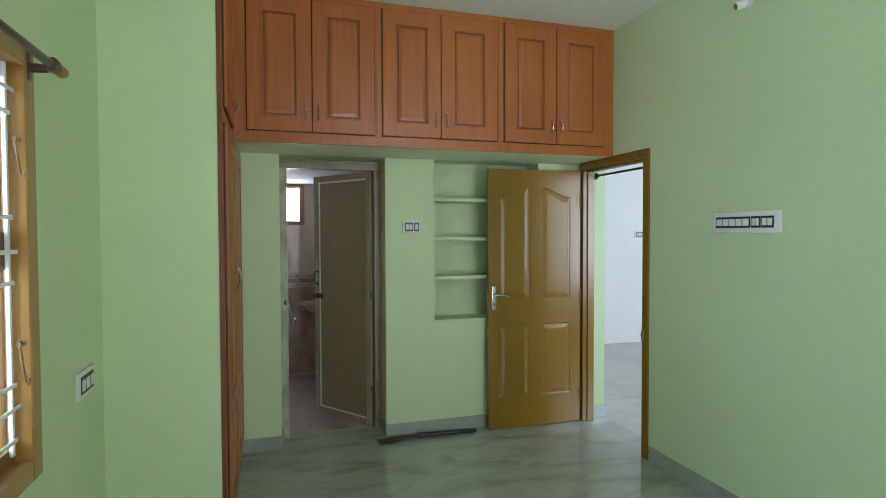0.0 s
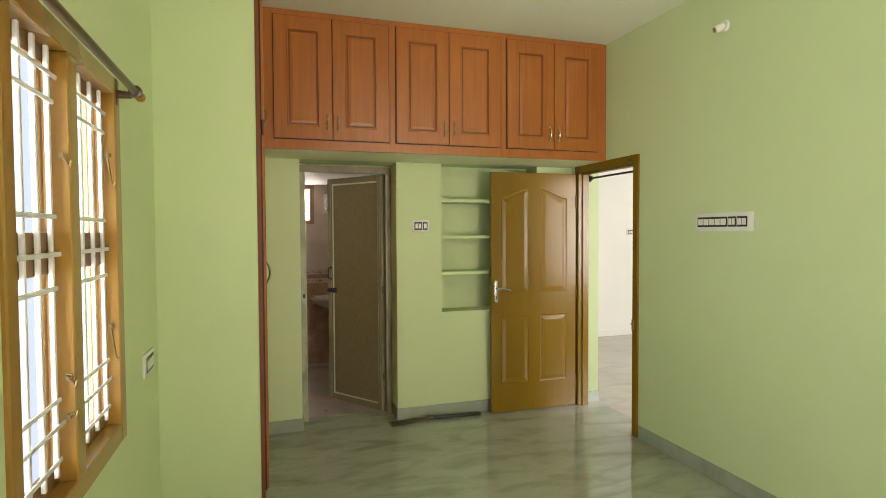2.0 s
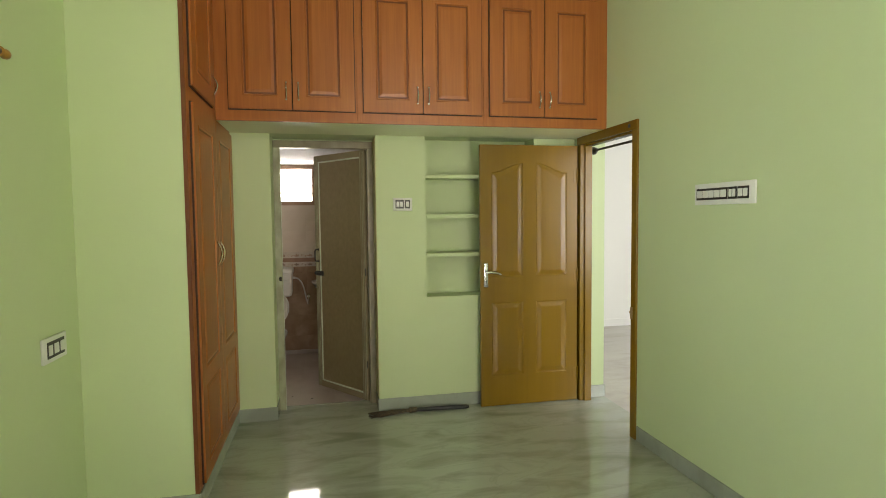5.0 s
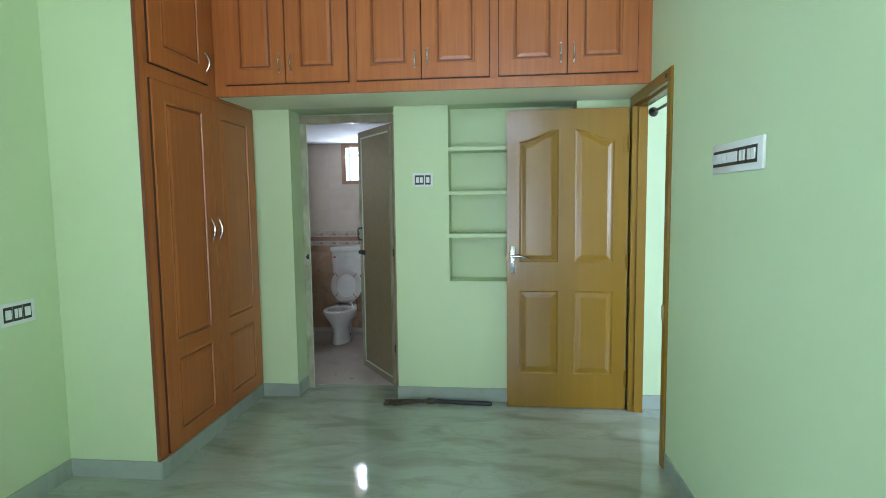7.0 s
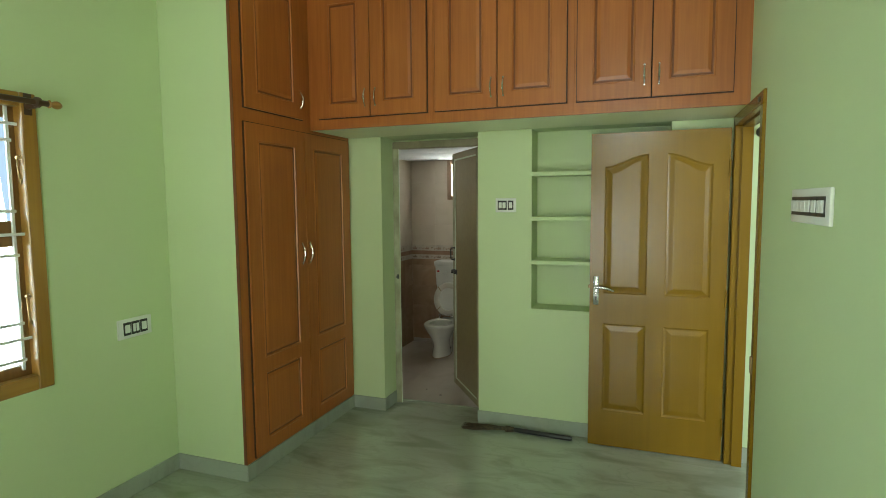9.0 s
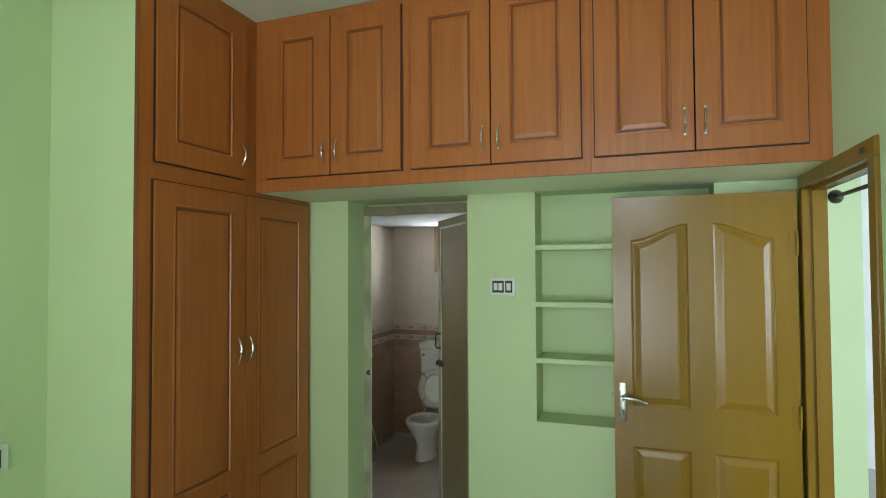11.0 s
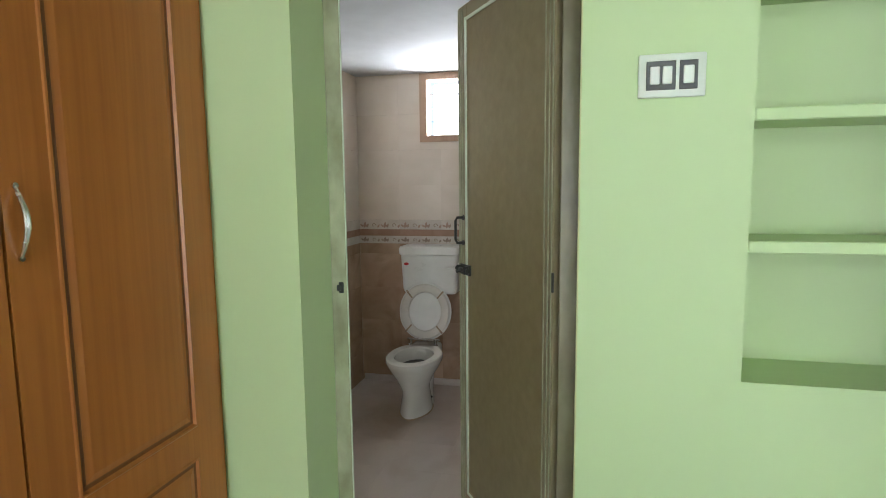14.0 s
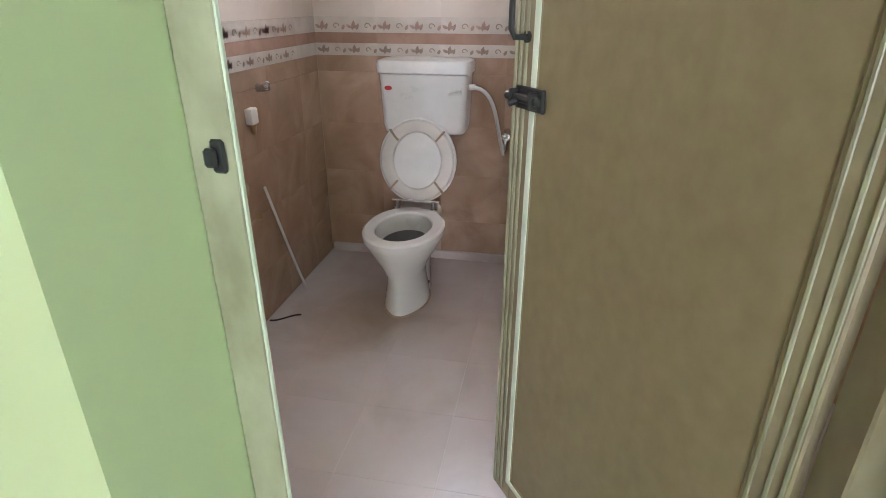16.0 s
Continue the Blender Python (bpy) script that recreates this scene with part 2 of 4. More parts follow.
PVCS = surface("olive_pvc_stile", (0.25, 0.21, 0.12), (0.31, 0.265, 0.165), 0.34, (3, 3, 12), 30, 0.02)
PVCL = surface("cream_pvc_edge", (0.62, 0.70, 0.58), (0.69, 0.77, 0.65), 0.35, (4, 4, 4), 60, 0.02)
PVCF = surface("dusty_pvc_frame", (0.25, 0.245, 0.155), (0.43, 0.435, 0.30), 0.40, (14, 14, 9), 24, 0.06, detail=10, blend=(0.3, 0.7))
JAMBD = surface("brown_dusty_jamb_shaded_head", (0.215, 0.192, 0.115), (0.32, 0.288, 0.19), 0.36, (14, 14, 9), 24, 0.06, detail=10, blend=(0.3, 0.7))
CERAMIC = surface("white_glazed_ceramic", (0.60, 0.585, 0.53), (0.66, 0.645, 0.59), 0.12, (3, 3, 3), 30, 0.0, spread=0.04)
RUBBER = surface("brown_foot_stain_buffer_shade", (0.24, 0.17, 0.10), (0.32, 0.24, 0.15), 0.6, (30, 30, 30), 60, 0.0)
SEAT = surface("cream_seat_plastic", (0.50, 0.47, 0.41), (0.57, 0.54, 0.475), 0.35, (8, 8, 8), 60, 0.0)
PLASTIC = surface("white_plastic", (0.62, 0.615, 0.575), (0.68, 0.675, 0.635), 0.3, (8, 8, 8), 60, 0.0)
SWITCH = surface("white_switch_plastic", (0.70, 0.72, 0.68), (0.74, 0.76, 0.72), 0.3, (10, 10, 10), 60, 0.0)
BLACK = surface("black_plastic", (0.012, 0.012, 0.012), (0.02, 0.02, 0.02), 0.38, (10, 10, 10), 60, 0.0)
BLACKM = surface("black_painted_metal", (0.014, 0.015, 0.014), (0.03, 0.032, 0.03), 0.45, (30, 30, 30), 80, 0.05)
STEEL = surface("brushed_steel", (0.55, 0.55, 0.53), (0.66, 0.66, 0.64), 0.25, (20, 20, 60), 80, 0.02, metal=1.0)
BRASS = surface("aged_brass", (0.30, 0.20, 0.09), (0.42, 0.30, 0.15), 0.35, (30, 30, 30), 80, 0.03, metal=0.9)
GRILLE = surface("white_painted_iron", (0.72, 0.73, 0.73), (0.80, 0.81, 0.81), 0.35, (10, 10, 10), 60, 0.05)
REDBADGE = surface("red_badge", (0.45, 0.02, 0.02), (0.5, 0.03, 0.03), 0.3, (10, 10, 10), 60, 0.0)
BRISTLE = surface("dry_grass_bristle", (0.035, 0.028, 0.016), (0.12, 0.09, 0.048), 0.8, (60, 60, 60), 90, 0.0)
TILEUP = tile_glaze("cream_wall_tile", (0.59, 0.51, 0.425), (0.66, 0.58, 0.50), 0.10, 3.0, 0.05, 0.012)
TILELOW = tile_glaze("brown_wall_tile", (0.305, 0.196, 0.122), (0.48, 0.340, 0.238), 0.12, 5.0, 0.35)
TILEBAND = tile_glaze("cream_border_tile", (0.50, 0.44, 0.37), (0.60, 0.54, 0.47), 0.2, 9.0)
TILEMID = tile_glaze("tan_border_tile", (0.30, 0.185, 0.13), (0.37, 0.24, 0.175), 0.2, 12.0)
MOTIF = surface("grey_brown_motif_glaze", (0.27, 0.205, 0.16), (0.34, 0.27, 0.215), 0.25, (20, 20, 20), 60, 0.0)
MOTIFL = surface("pink_brown_motif_glaze", (0.36, 0.245, 0.19), (0.42, 0.30, 0.24), 0.25, (20, 20, 20), 60, 0.0)
GROUT = surface("tile_grout", (0.53, 0.45, 0.37), (0.59, 0.51, 0.43), 0.85, (20, 20, 20), 90, 0.1)
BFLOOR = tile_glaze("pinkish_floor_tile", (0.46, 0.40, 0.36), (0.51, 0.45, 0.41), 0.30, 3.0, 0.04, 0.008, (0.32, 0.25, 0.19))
BGROUT = surface("dirty_floor_grout", (0.40, 0.345, 0.305), (0.46, 0.405, 0.365), 0.85, (14, 14, 14), 90, 0.1)
FROST = bpy.data.materials.new("window_glass")
FROST.use_nodes = True
fp = FROST.node_tree.nodes["Principled BSDF"]
fp.inputs["Base Color"].default_value = (0.93, 0.96, 0.97, 1)
fp.inputs["Roughness"].default_value = 0.06
fp.inputs["Transmission Weight"].default_value = 1.0
fp.inputs["IOR"].default_value = 1.01
WATER = bpy.data.materials.new("standing_water")
WATER.use_nodes = True
wp = WATER.node_tree.nodes["Principled BSDF"]
wp.inputs["Base Color"].default_value, wp.inputs["Roughness"].default_value = (0.05, 0.055, 0.05, 1), 0.03


# ---- mesh helpers ----
def mesh_from(name, bm, mat, smooth=False):
    me = bpy.data.meshes.new(name)
    bmesh.ops.recalc_face_normals(bm, faces=bm.faces[:])
    bm.to_mesh(me)
    bm.free()
    me.materials.append(mat)
    if smooth:
        for f in me.polygons:
            f.use_smooth = True
        me.set_sharp_from_angle(angle=radians(38))
    return me


def part(name, bm, mat, parent, label="", smooth=False):
    """One mesh object under a thing or a part."""
    ob = new(name, mesh_from(name, bm, mat, smooth))
    ob.parent = parent
    return tagged(ob, label)


def thing(name, label, category, group="", at=None):
    ob = new(name)
    ob.empty_display_size = 0.1
    if at is not None:
        ob.matrix_world = at
    return tagged(ob, label, category, group)


def setting(name, bm, mat, label="", smooth=False):
    return tagged(new(name, mesh_from(name, bm, mat, smooth)), label or name.replace("_", " "), "structure", kind="structure")


def box(bm, x0, x1, y0, y1, z0, z1, bevel=0.0, seg=1):
    lo, hi = (min(x0, x1), min(y0, y1), min(z0, z1)), (max(x0, x1), max(y0, y1), max(z0, z1))
    vs = [bm.verts.new((x, y, z)) for x in (lo[0], hi[0]) for y in (lo[1], hi[1]) for z in (lo[2], hi[2])]
    fs = [bm.faces.new([vs[i] for i in q]) for q in ((0, 1, 3, 2), (4, 6, 7, 5), (0, 4, 5, 1), (2, 3, 7, 6), (0, 2, 6, 4), (1, 5, 7, 3))]
    if bevel:
        es = list({e for f in fs for e in f.edges})
        bmesh.ops.bevel(bm, geom=es, offset=bevel, segments=seg, affect="EDGES", profile=0.5)
    return bm


def boxes(*rows, bevel=0.0):
    bm = bmesh.new()
    for r in rows:
        box(bm, *r, bevel=bevel)
    return bm


def one(*r, bevel=0.0, seg=1):
    return box(bmesh.new(), *r, bevel=bevel, seg=seg)


def tube(bm, pts, rad, sides=10, caps=True):
    """A round bar along points; rad is one radius or one for each point."""
    pts = [Vector(p) for p in pts]
    rads = rad if isinstance(rad, (list, tuple)) else [rad] * len(pts)
    rings, up = [], None
    for i, p in enumerate(pts):
        d = (pts[min(i + 1, len(pts) - 1)] - pts[max(i - 1, 0)]).normalized()
        if up is None:
            up = d.orthogonal().normalized()
        up = (up - d * up.dot(d)).normalized()
        side = d.cross(up)
        rings.append([bm.verts.new(p + rads[i] * (math.cos(a) * up + math.sin(a) * side)) for a in (2 * math.pi * k / sides for k in range(sides))])
    for a, b in zip(rings, rings[1:]):
        for k in range(sides):
            bm.faces.new((a[k], a[(k + 1) % sides], b[(k + 1) % sides], b[k]))
    if caps:
        bm.faces.new(rings[0][::-1])
        bm.faces.new(rings[-1])
    return bm


def loft(bm, loops, cap0=True, cap1=True):
    rings = [[bm.verts.new(p) for p in lp] for lp in loops]
    n = len(rings[0])
    for a, b in zip(rings, rings[1:]):
        for k in range(n):
            bm.faces.new((a[k], a[(k + 1) % n], b[(k + 1) % n], b[k]))
    if cap0:
        bm.faces.new(rings[0][::-1])
    if cap1:
        bm.faces.new(rings[-1])
    return bm


def panelled(w, h, thick, panels, groove=0.006, steps=None, darker=False):
    """A slab in its own plane (u to the right, v up, front at d = 0 towards -d), with sunk mouldings round raised fields.
    panels: (u0, v0, u1, v1, rise at the left, rise at the right) where a rise lifts the top edge in a curve."""
    bm = bmesh.new()
    steps = steps or ((0.0, 0.0), (0.004, groove), (0.014, groove), (0.030, 0.001), (0.034, 0.0))
    us = sorted({0.0, w, *(p[0] for p in panels), *(p[2] for p in panels)})
    vs = sorted({0.0, h, *(p[1] for p in panels), *(p[3] for p in panels)})
    spot = {}

    def v(u, z, d=0.0):
        key = (round(u, 5), round(z, 5), round(d, 5))
        if key not in spot:
            spot[key] = bm.verts.new((u, d, z))
        return spot[key]

    for a, b in zip(us, us[1:]):
        for c, d in zip(vs, vs[1:]):
            inside = any(p[0] <= a and b <= p[2] and p[1] <= c and d <= p[3] for p in panels)
            if not inside:
                bm.faces.new((v(a, c), v(b, c), v(b, d), v(a, d)))
    for u0, v0, u1, v1, ra, rb in panels:
        n = 8 if (ra or rb) else 1
        def top(s):
            e = s * s * (3 - 2 * s)
            drop = ra + (rb - ra) * e
            return v1 - (max(ra, rb) - drop)
        def outline(o, d):
            ww = (u1 - u0 - 2 * o)
            pts = [(u0 + o, v0 + o), (u1 - o, v0 + o)]
            pts += [(u1 - o - ww * k / n, top(1 - k / n) - o) for k in range(n + 1)]
            return [v(a, b, d) for a, b in pts]
        loops = [outline(o, d) for o, d in steps]
        for la, lb in zip(loops, loops[1:]):
            for k in range(len(la)):
                q = (la[k], la[(k + 1) % len(la)], lb[(k + 1) % len(la)], lb[k])
                if len(set(q)) == 4:
                    f = bm.faces.new(q)
                    # the deepest faces of a moulding take the second, darker material
                    f.material_index = 1 if darker and min(la[0].co.y, lb[0].co.y) > 0.003 else 0
        bm.faces.new(loops[-1])
        if n > 1:
            ring = loops[0][2:]
            for k in range(n):
                a, b = ring[k], ring[k + 1]
                ta, tb = v(a.co.x, v1), v(b.co.x, v1)
                q = []
                for x in (a, b, tb, ta):
                    if x not in q:
                        q.append(x)
                if len(q) > 2:
                    try:
                        bm.faces.new(q)
                    except ValueError:
                        pass
    back = [bm.verts.new(p) for p in ((0, thick, 0), (w, thick, 0), (w, thick, h), (0, thick, h))]
    bm.faces.new(back)
    rim = [v(u, 0) for u in us], [v(w, z) for z in vs], [v(u, h) for u in us[::-1]], [v(0, z) for z in vs[::-1]]
    for k, row in enumerate(rim):
        bm.faces.new([*row, back[(k + 1) % 4], back[k]])
    return bm


def turned(bm, m):
    bmesh.ops.transform(bm, matrix=m, verts=bm.verts[:])
    return bm


# ---- setting: bedroom shell ----
XR, YB, XL, YR, ZC, ZS = 2.38, 4.03, -0.775, -1.20, 3.03, 2.105
YRET, XW, YL = 2.77, -0.26, 3.51
T = 0.23
YBI = 4.31
SKH, SKT = 0.098, 0.009

setting("floor", boxes((XL - 0.115, XR + T, YR - T, 4.302, -0.12, 0.0)), FLOOR, "polished pale grey-green marbled tile floor")
setting("ceiling", boxes((XL - T, XR + T, YR - T, 6.6, ZC, ZC + 0.12)), CEIL, "pale green-white painted bedroom ceiling")
# back wall, with the bath doorway and the shelf niche
setting("wall_back", boxes(
    (XL - T, 0.012, YB, YBI, 0, ZC),
    (0.772, 1.152, YB, YBI, 0, ZS),
    (1.152, 2.03, YB, YBI, 0, 0.872),
    (1.152, 2.03, 4.235, YBI, 0.872, ZS),
    (2.03, XR + T, YB, YBI, 0, ZS),
    (0.012, 0.772, 4.300, YBI, 2.085, ZS),
    (0.012, XR + T, YB, YBI, ZS, ZC)), PAINT, "pale green painted wall with a shelf niche")
# wall with the room door
setting("wall_door_side", boxes(
    (XR, XR + T, YR - T, 3.085, 0, ZC),
    (XR, XR + T, 3.085, 3.962, 2.105, ZC),
    (XR, XR + T, 3.962, YB, 0, ZC)), PAINT, "pale green painted wall beside the door")
setting("wall_window_side", boxes(
    (XL - 0.115, XL, YR - T, 1.038, 0, ZC),
    (XL - 0.115, XL, 2.045, YB, 0, ZC),
    (XL - 0.115, XL, 1.038, 2.045, 0, 0.758),
    (XL - 0.115, XL, 1.038, 2.045, 2.125, ZC)), PAINT, "pale green painted wall round a window")
setting("wall_rear", boxes(
    (XL, 0.45, YR - T, YR, 0, ZC), (2.15, XR, YR - T, YR, 0, ZC),
    (0.45, 2.15, YR - T, YR, 0, 0.25), (0.45, 2.15, YR - T, YR, 2.10, 2.42),
    (0.45, 1.30, YR - T, YR, 2.42, 2.74), (2.00, 2.15, YR - T, YR, 2.42, 2.74), (0.45, 2.15, YR - T, YR, 2.74, ZC)), PAINT, "pale green painted rear wall")
setting("wall_return", boxes((XL, XW - 0.021, YRET, YRET + 0.10, 0, ZC), (XW - 0.021, XW - 0.002, YRET, YRET + 0.10, 0, SKH)), PAINT, "pale green painted return wall beside the wardrobe")
# loft slab over the back of the room
setting("loft_slab", one(XW + 0.004, XR, YL + 0.022, YB, ZS, ZS + 0.07), SOFFIT, "cream-green underside of the loft slab, lightened for floor bounce")

# thin added skin that carries the tint of light bounced off the door
setting("door_reveal", one(0.7685, 0.7725, YB + 0.004, 4.2315, SKH, 2.085), REVEAL, "reveal beside the bath door, coloured olive-yellow for bounced light")

def skirting(*r):
    return setting("baseboard", one(*r, bevel=0.002), SKIRT, "grey-green tile skirting")
skirting(XL + SKT, XW, YRET - SKT, YRET, 0, SKH)
skirting(XL, XL + SKT, YR, YRET, 0, SKH)
skirting(XW, XW + SKT, YRET - SKT, YB - SKT, 0, SKH)
skirting(XW, 0.012 + SKT, YB - SKT, YB, 0, SKH)
skirting(0.012, 0.012 + SKT, YB, 4.232, 0, SKH)
skirting(0.772 - SKT, 0.772, YB, 4.232, 0, SKH)
skirting(0.772 - SKT, XR - 0.03, YB - SKT, YB, 0, SKH)
skirting(XR - SKT, XR, YR, 3.075, 0, SKH)
skirting(XL + SKT, XR - SKT, YR, YR + SKT, 0, SKH)
skirting(2.465, XR + T + SKT, 3.962 - SKT, 3.962, 0, SKH)

# shelves of the niche
for z0, z1 in ((1.787, 1.816), (1.482, 1.511), (1.181, 1.210)):
    setting("niche_shelf", one(1.152, 2.03, YB - 0.004, 4.235, z0, z1, bevel=0.003), PAINT, "pale green painted slab shelf in the niche")

# ---- wardrobe and loft cabinets ----
def bow_handle(parent, m, length):
    """A slim bow handle standing along z, swelling towards -y."""
    bm = bmesh.new()
    pts = [(0, -0.022 * math.sin(math.pi * k / 12) - 0.002, length * (k / 12 - 0.5)) for k in range(13)]
    tube(bm, pts, [0.0032 + 0.0026 * math.sin(math.pi * k / 12) for k in range(13)], 8)
    for s in (-0.5, 0.5):
        tube(bm, [(0, 0.0, s * length), (0, -0.005, s * length)], 0.006, 8)
    return part("handle", turned(bm, m), STEEL, parent, "bowed brushed steel handle", True)


def cupboard_door(name, parent, u0, u1, z0, z1, to, panels, hu, hz, hl):
    """A door leaf in cabinet plane; to(u, z) is a pose whose x runs along the cabinet and whose -y faces the room."""
    w, h = u1 - u0, z1 - z0
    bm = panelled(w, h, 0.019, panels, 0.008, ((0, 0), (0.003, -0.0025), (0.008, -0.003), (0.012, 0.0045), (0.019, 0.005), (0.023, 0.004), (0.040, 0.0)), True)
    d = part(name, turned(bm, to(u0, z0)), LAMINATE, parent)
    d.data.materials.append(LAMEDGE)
    # near-black strips stand in for the shade in the gaps round the door
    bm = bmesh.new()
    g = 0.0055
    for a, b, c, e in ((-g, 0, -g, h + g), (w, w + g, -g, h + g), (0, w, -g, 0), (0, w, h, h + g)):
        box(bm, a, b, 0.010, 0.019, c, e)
    part("shadow_gap", turned(bm, to(u0, z0)), GAPD, d, "near-black strip painted as the shade in the gap round the door")
    bow_handle(d, to(hu, hz), hl)
    return d


def face_y(u, z):
    return pose(u, YL - 0.019, z)

def face_x(u, z):
    return pose(XW + 0.019, u, z, 0, 0, 90)

loft_cab = thing("loft_cabinet", "red-brown laminate loft cabinet with six panelled doors", "cabinet")
bm = boxes((XW + 0.004, XR, YL, YL + 0.02, ZS, ZC))
part("face_frame", bm, LAMINATE, loft_cab)
DOORS = ((-0.175, 0.205), (0.212, 0.597), (0.655, 1.043), (1.050, 1.448), (1.508, 1.898), (1.905, 2.297))
for k, (a, b) in enumerate(DOORS):
    w, h = b - a, 2.985 - 2.175
    hu = b - 0.034 if k % 2 == 0 else a + 0.034
    cupboard_door("cabinet_door", loft_cab, a, b, 2.175, 2.985, face_y, [(0.083, 0.083, w - 0.083, h - 0.083, 0, 0)], hu, 2.292, 0.105)
for a, b in ((0.613, 0.639), (1.465, 1.491)):
    part("cover_strip", one(a, b, YL - 0.003, YL, ZS + 0.004, ZC - 0.004, bevel=0.001), LAMINATE, loft_cab)

wardrobe = thing("wardrobe", "tall red-brown laminate built-in wardrobe, doors closed", "wardrobe")
part("carcass", boxes((XL, XW - 0.021, YRET + 0.105, YRET + 0.123, SKH, ZC), (XL, XW - 0.021, YB - 0.02, YB - 0.002, SKH, ZC), (XL, XL + 0.01, YRET + 0.123, YB - 0.02, SKH, ZC), (XL + 0.01, XW - 0.021, YRET + 0.123, YB - 0.02, SKH, SKH + 0.018)), LAMEDGE, wardrobe, "dark inner carcass")
part("face_frame", boxes((XW - 0.02, XW, YRET - 0.002, YB - 0.001, SKH, ZC)), LAMINATE, wardrobe)
# thin darker strip over the near edge of the face frame
part("edge_strip", one(XW - 0.020, XW + 0.0005, YRET - 0.0048, YRET - 0.0022, SKH, ZC), LAMEDGE, wardrobe, "dark strip over the edge of the face frame")
part("plinth", one(XW - 0.02, XW - 0.001, YRET + 0.11, YB - 0.01, 0, SKH), SKIRT, wardrobe, "grey tile plinth")
for a, b, hu in ((2.838, 3.408, 3.352), (3.415, 3.992, 3.440)):
    w = b - a
    cupboard_door("wardrobe_door", wardrobe, a, b, 0.118, 2.078, face_x, [(0.10, 0.075, w - 0.10, 0.49, 0, 0), (0.10, 0.575, w - 0.10, 1.96 - 0.095, 0, 0)], hu, 1.285, 0.135)
cupboard_door("upper_door", wardrobe, 2.845, 3.411, 2.162, 2.985, face_x, [(0.10, 0.09, 0.566 - 0.10, 0.823 - 0.09, 0, 0)], 3.379, 2.283, 0.105)

# ---- room door ----
frame1 = tagged(new("door_frame_1"), "mustard-painted wooden door frame in the green wall", "structure", kind="structure")
part("jamb", one(2.366, 2.462, 3.085, 3.147, 0, 2.045, bevel=0.004), DOORP, frame1)
part("jamb", one(2.366, 2.462, 3.900, 3.962, 0, 2.045, bevel=0.004), DOORP, frame1)
part("head", one(2.366, 2.462, 3.085, 3.962, 2.045, 2.107, bevel=0.004), DOORP, frame1)
part("door_stop", boxes((2.405, 2.462, 3.147, 3.160, 0, 2.032), (2.405, 2.462, 3.887, 3.900, 0, 2.032), (2.405, 2.462, 3.160, 3.887, 2.032, 2.045)), DOORP, frame1)
part("bolt_socket", one(2.360, 2.367, 3.165, 3.190, 2.064, 2.085, bevel=0.002), BLACKM, frame1, "small black bolt socket")
part("strike_plate", one(2.361, 2.367, 3.120, 3.146, 0.80, 0.88, bevel=0.001), BRASS, frame1, "dull brass strike plate")
part("keep", tube(bmesh.new(), [(2.372, 3.146, 0.843), (2.372, 3.162, 0.843)], 0.008, 8), BRASS, frame1, "dull brass keep")

LEAF_Y = 3.92
door1 = tagged(new("door_1"), "glossy mustard-painted four-panel wooden door, open", "structure", kind="structure")
lx0, lx1, lh = 1.555, 2.352, 2.03
U = lambda x: x - lx0
leaf_panels = [(U(1.640), 1.012, U(1.900), 1.895, 0.0, 0.075), (U(2.005), 1.012, U(2.262), 1.895, 0.075, 0.0),
               (U(1.640), 0.238, U(1.900), 0.815, 0, 0), (U(2.005), 0.238, U(2.262), 0.815, 0, 0)]
STEPS = ((0, 0), (0.005, 0.0032), (0.011, 0.0052), (0.019, 0.0046), (0.043, 0.0004), (0.049, 0.0))
leaf = part("leaf", turned(panelled(lx1 - lx0, lh, 0.034, leaf_panels, 0.008, STEPS), pose(lx0, LEAF_Y, 0.008)), DOORP, door1)
plate = part("handle_plate", one(1.578, 1.612, LEAF_Y - 0.006, LEAF_Y, 0.945, 1.130, bevel=0.005, seg=2), STEEL, door1, "brushed steel handle plate", True)
bm = tube(bmesh.new(), [(1.595, LEAF_Y - 0.004, 1.062), (1.595, LEAF_Y - 0.048, 1.062)], 0.009, 10)
tube(bm, [(1.590, LEAF_Y - 0.048, 1.062), (1.615, LEAF_Y - 0.050, 1.064), (1.650, LEAF_Y - 0.050, 1.062), (1.685, LEAF_Y - 0.047, 1.053), (1.708, LEAF_Y - 0.043, 1.043)], [0.010, 0.010, 0.009, 0.008, 0.006], 10)
part("lever", bm, STEEL, plate, "", True)
part("keyhole", boxes((1.591, 1.599, LEAF_Y - 0.0075, LEAF_Y - 0.005, 0.975, 0.998)), BLACK, plate, "dark keyhole")
part("latch_bolt", one(1.545, 1.556, 3.932, 3.946, 1.050, 1.072, bevel=0.002), BRASS, door1, "small brass latch bolt")
for z in (0.22, 1.02, 1.80):
    bm = tube(bmesh.new(), [(2.350, LEAF_Y - 0.006, z - 0.055), (2.350, LEAF_Y - 0.006, z + 0.055)], 0.006, 8)
    box(bm, 2.318, 2.350, LEAF_Y - 0.0022, LEAF_Y + 0.001, z - 0.05, z + 0.05)
    part("hinge", bm, DOORP, door1, "hinge painted over in mustard")

rod = thing("door_curtain_rod", "black rod with end cups spanning the doorway", "curtain rod")
part("rod", tube(bmesh.new(), [(2.515, 3.09, 2.008), (2.515, 3.955, 2.008)], 0.009, 10), BLACKM, rod, "", True)
for y0, y1 in ((3.962, 3.915), (3.086, 3.11)):
    part("end_cup", tube(bmesh.new(), [(2.515, y0, 2.008), (2.515, (y0 + y1) / 2, 2.008), (2.515, y1, 2.008)], [0.032, 0.024, 0.014], 12), BLACKM, rod, "", True)

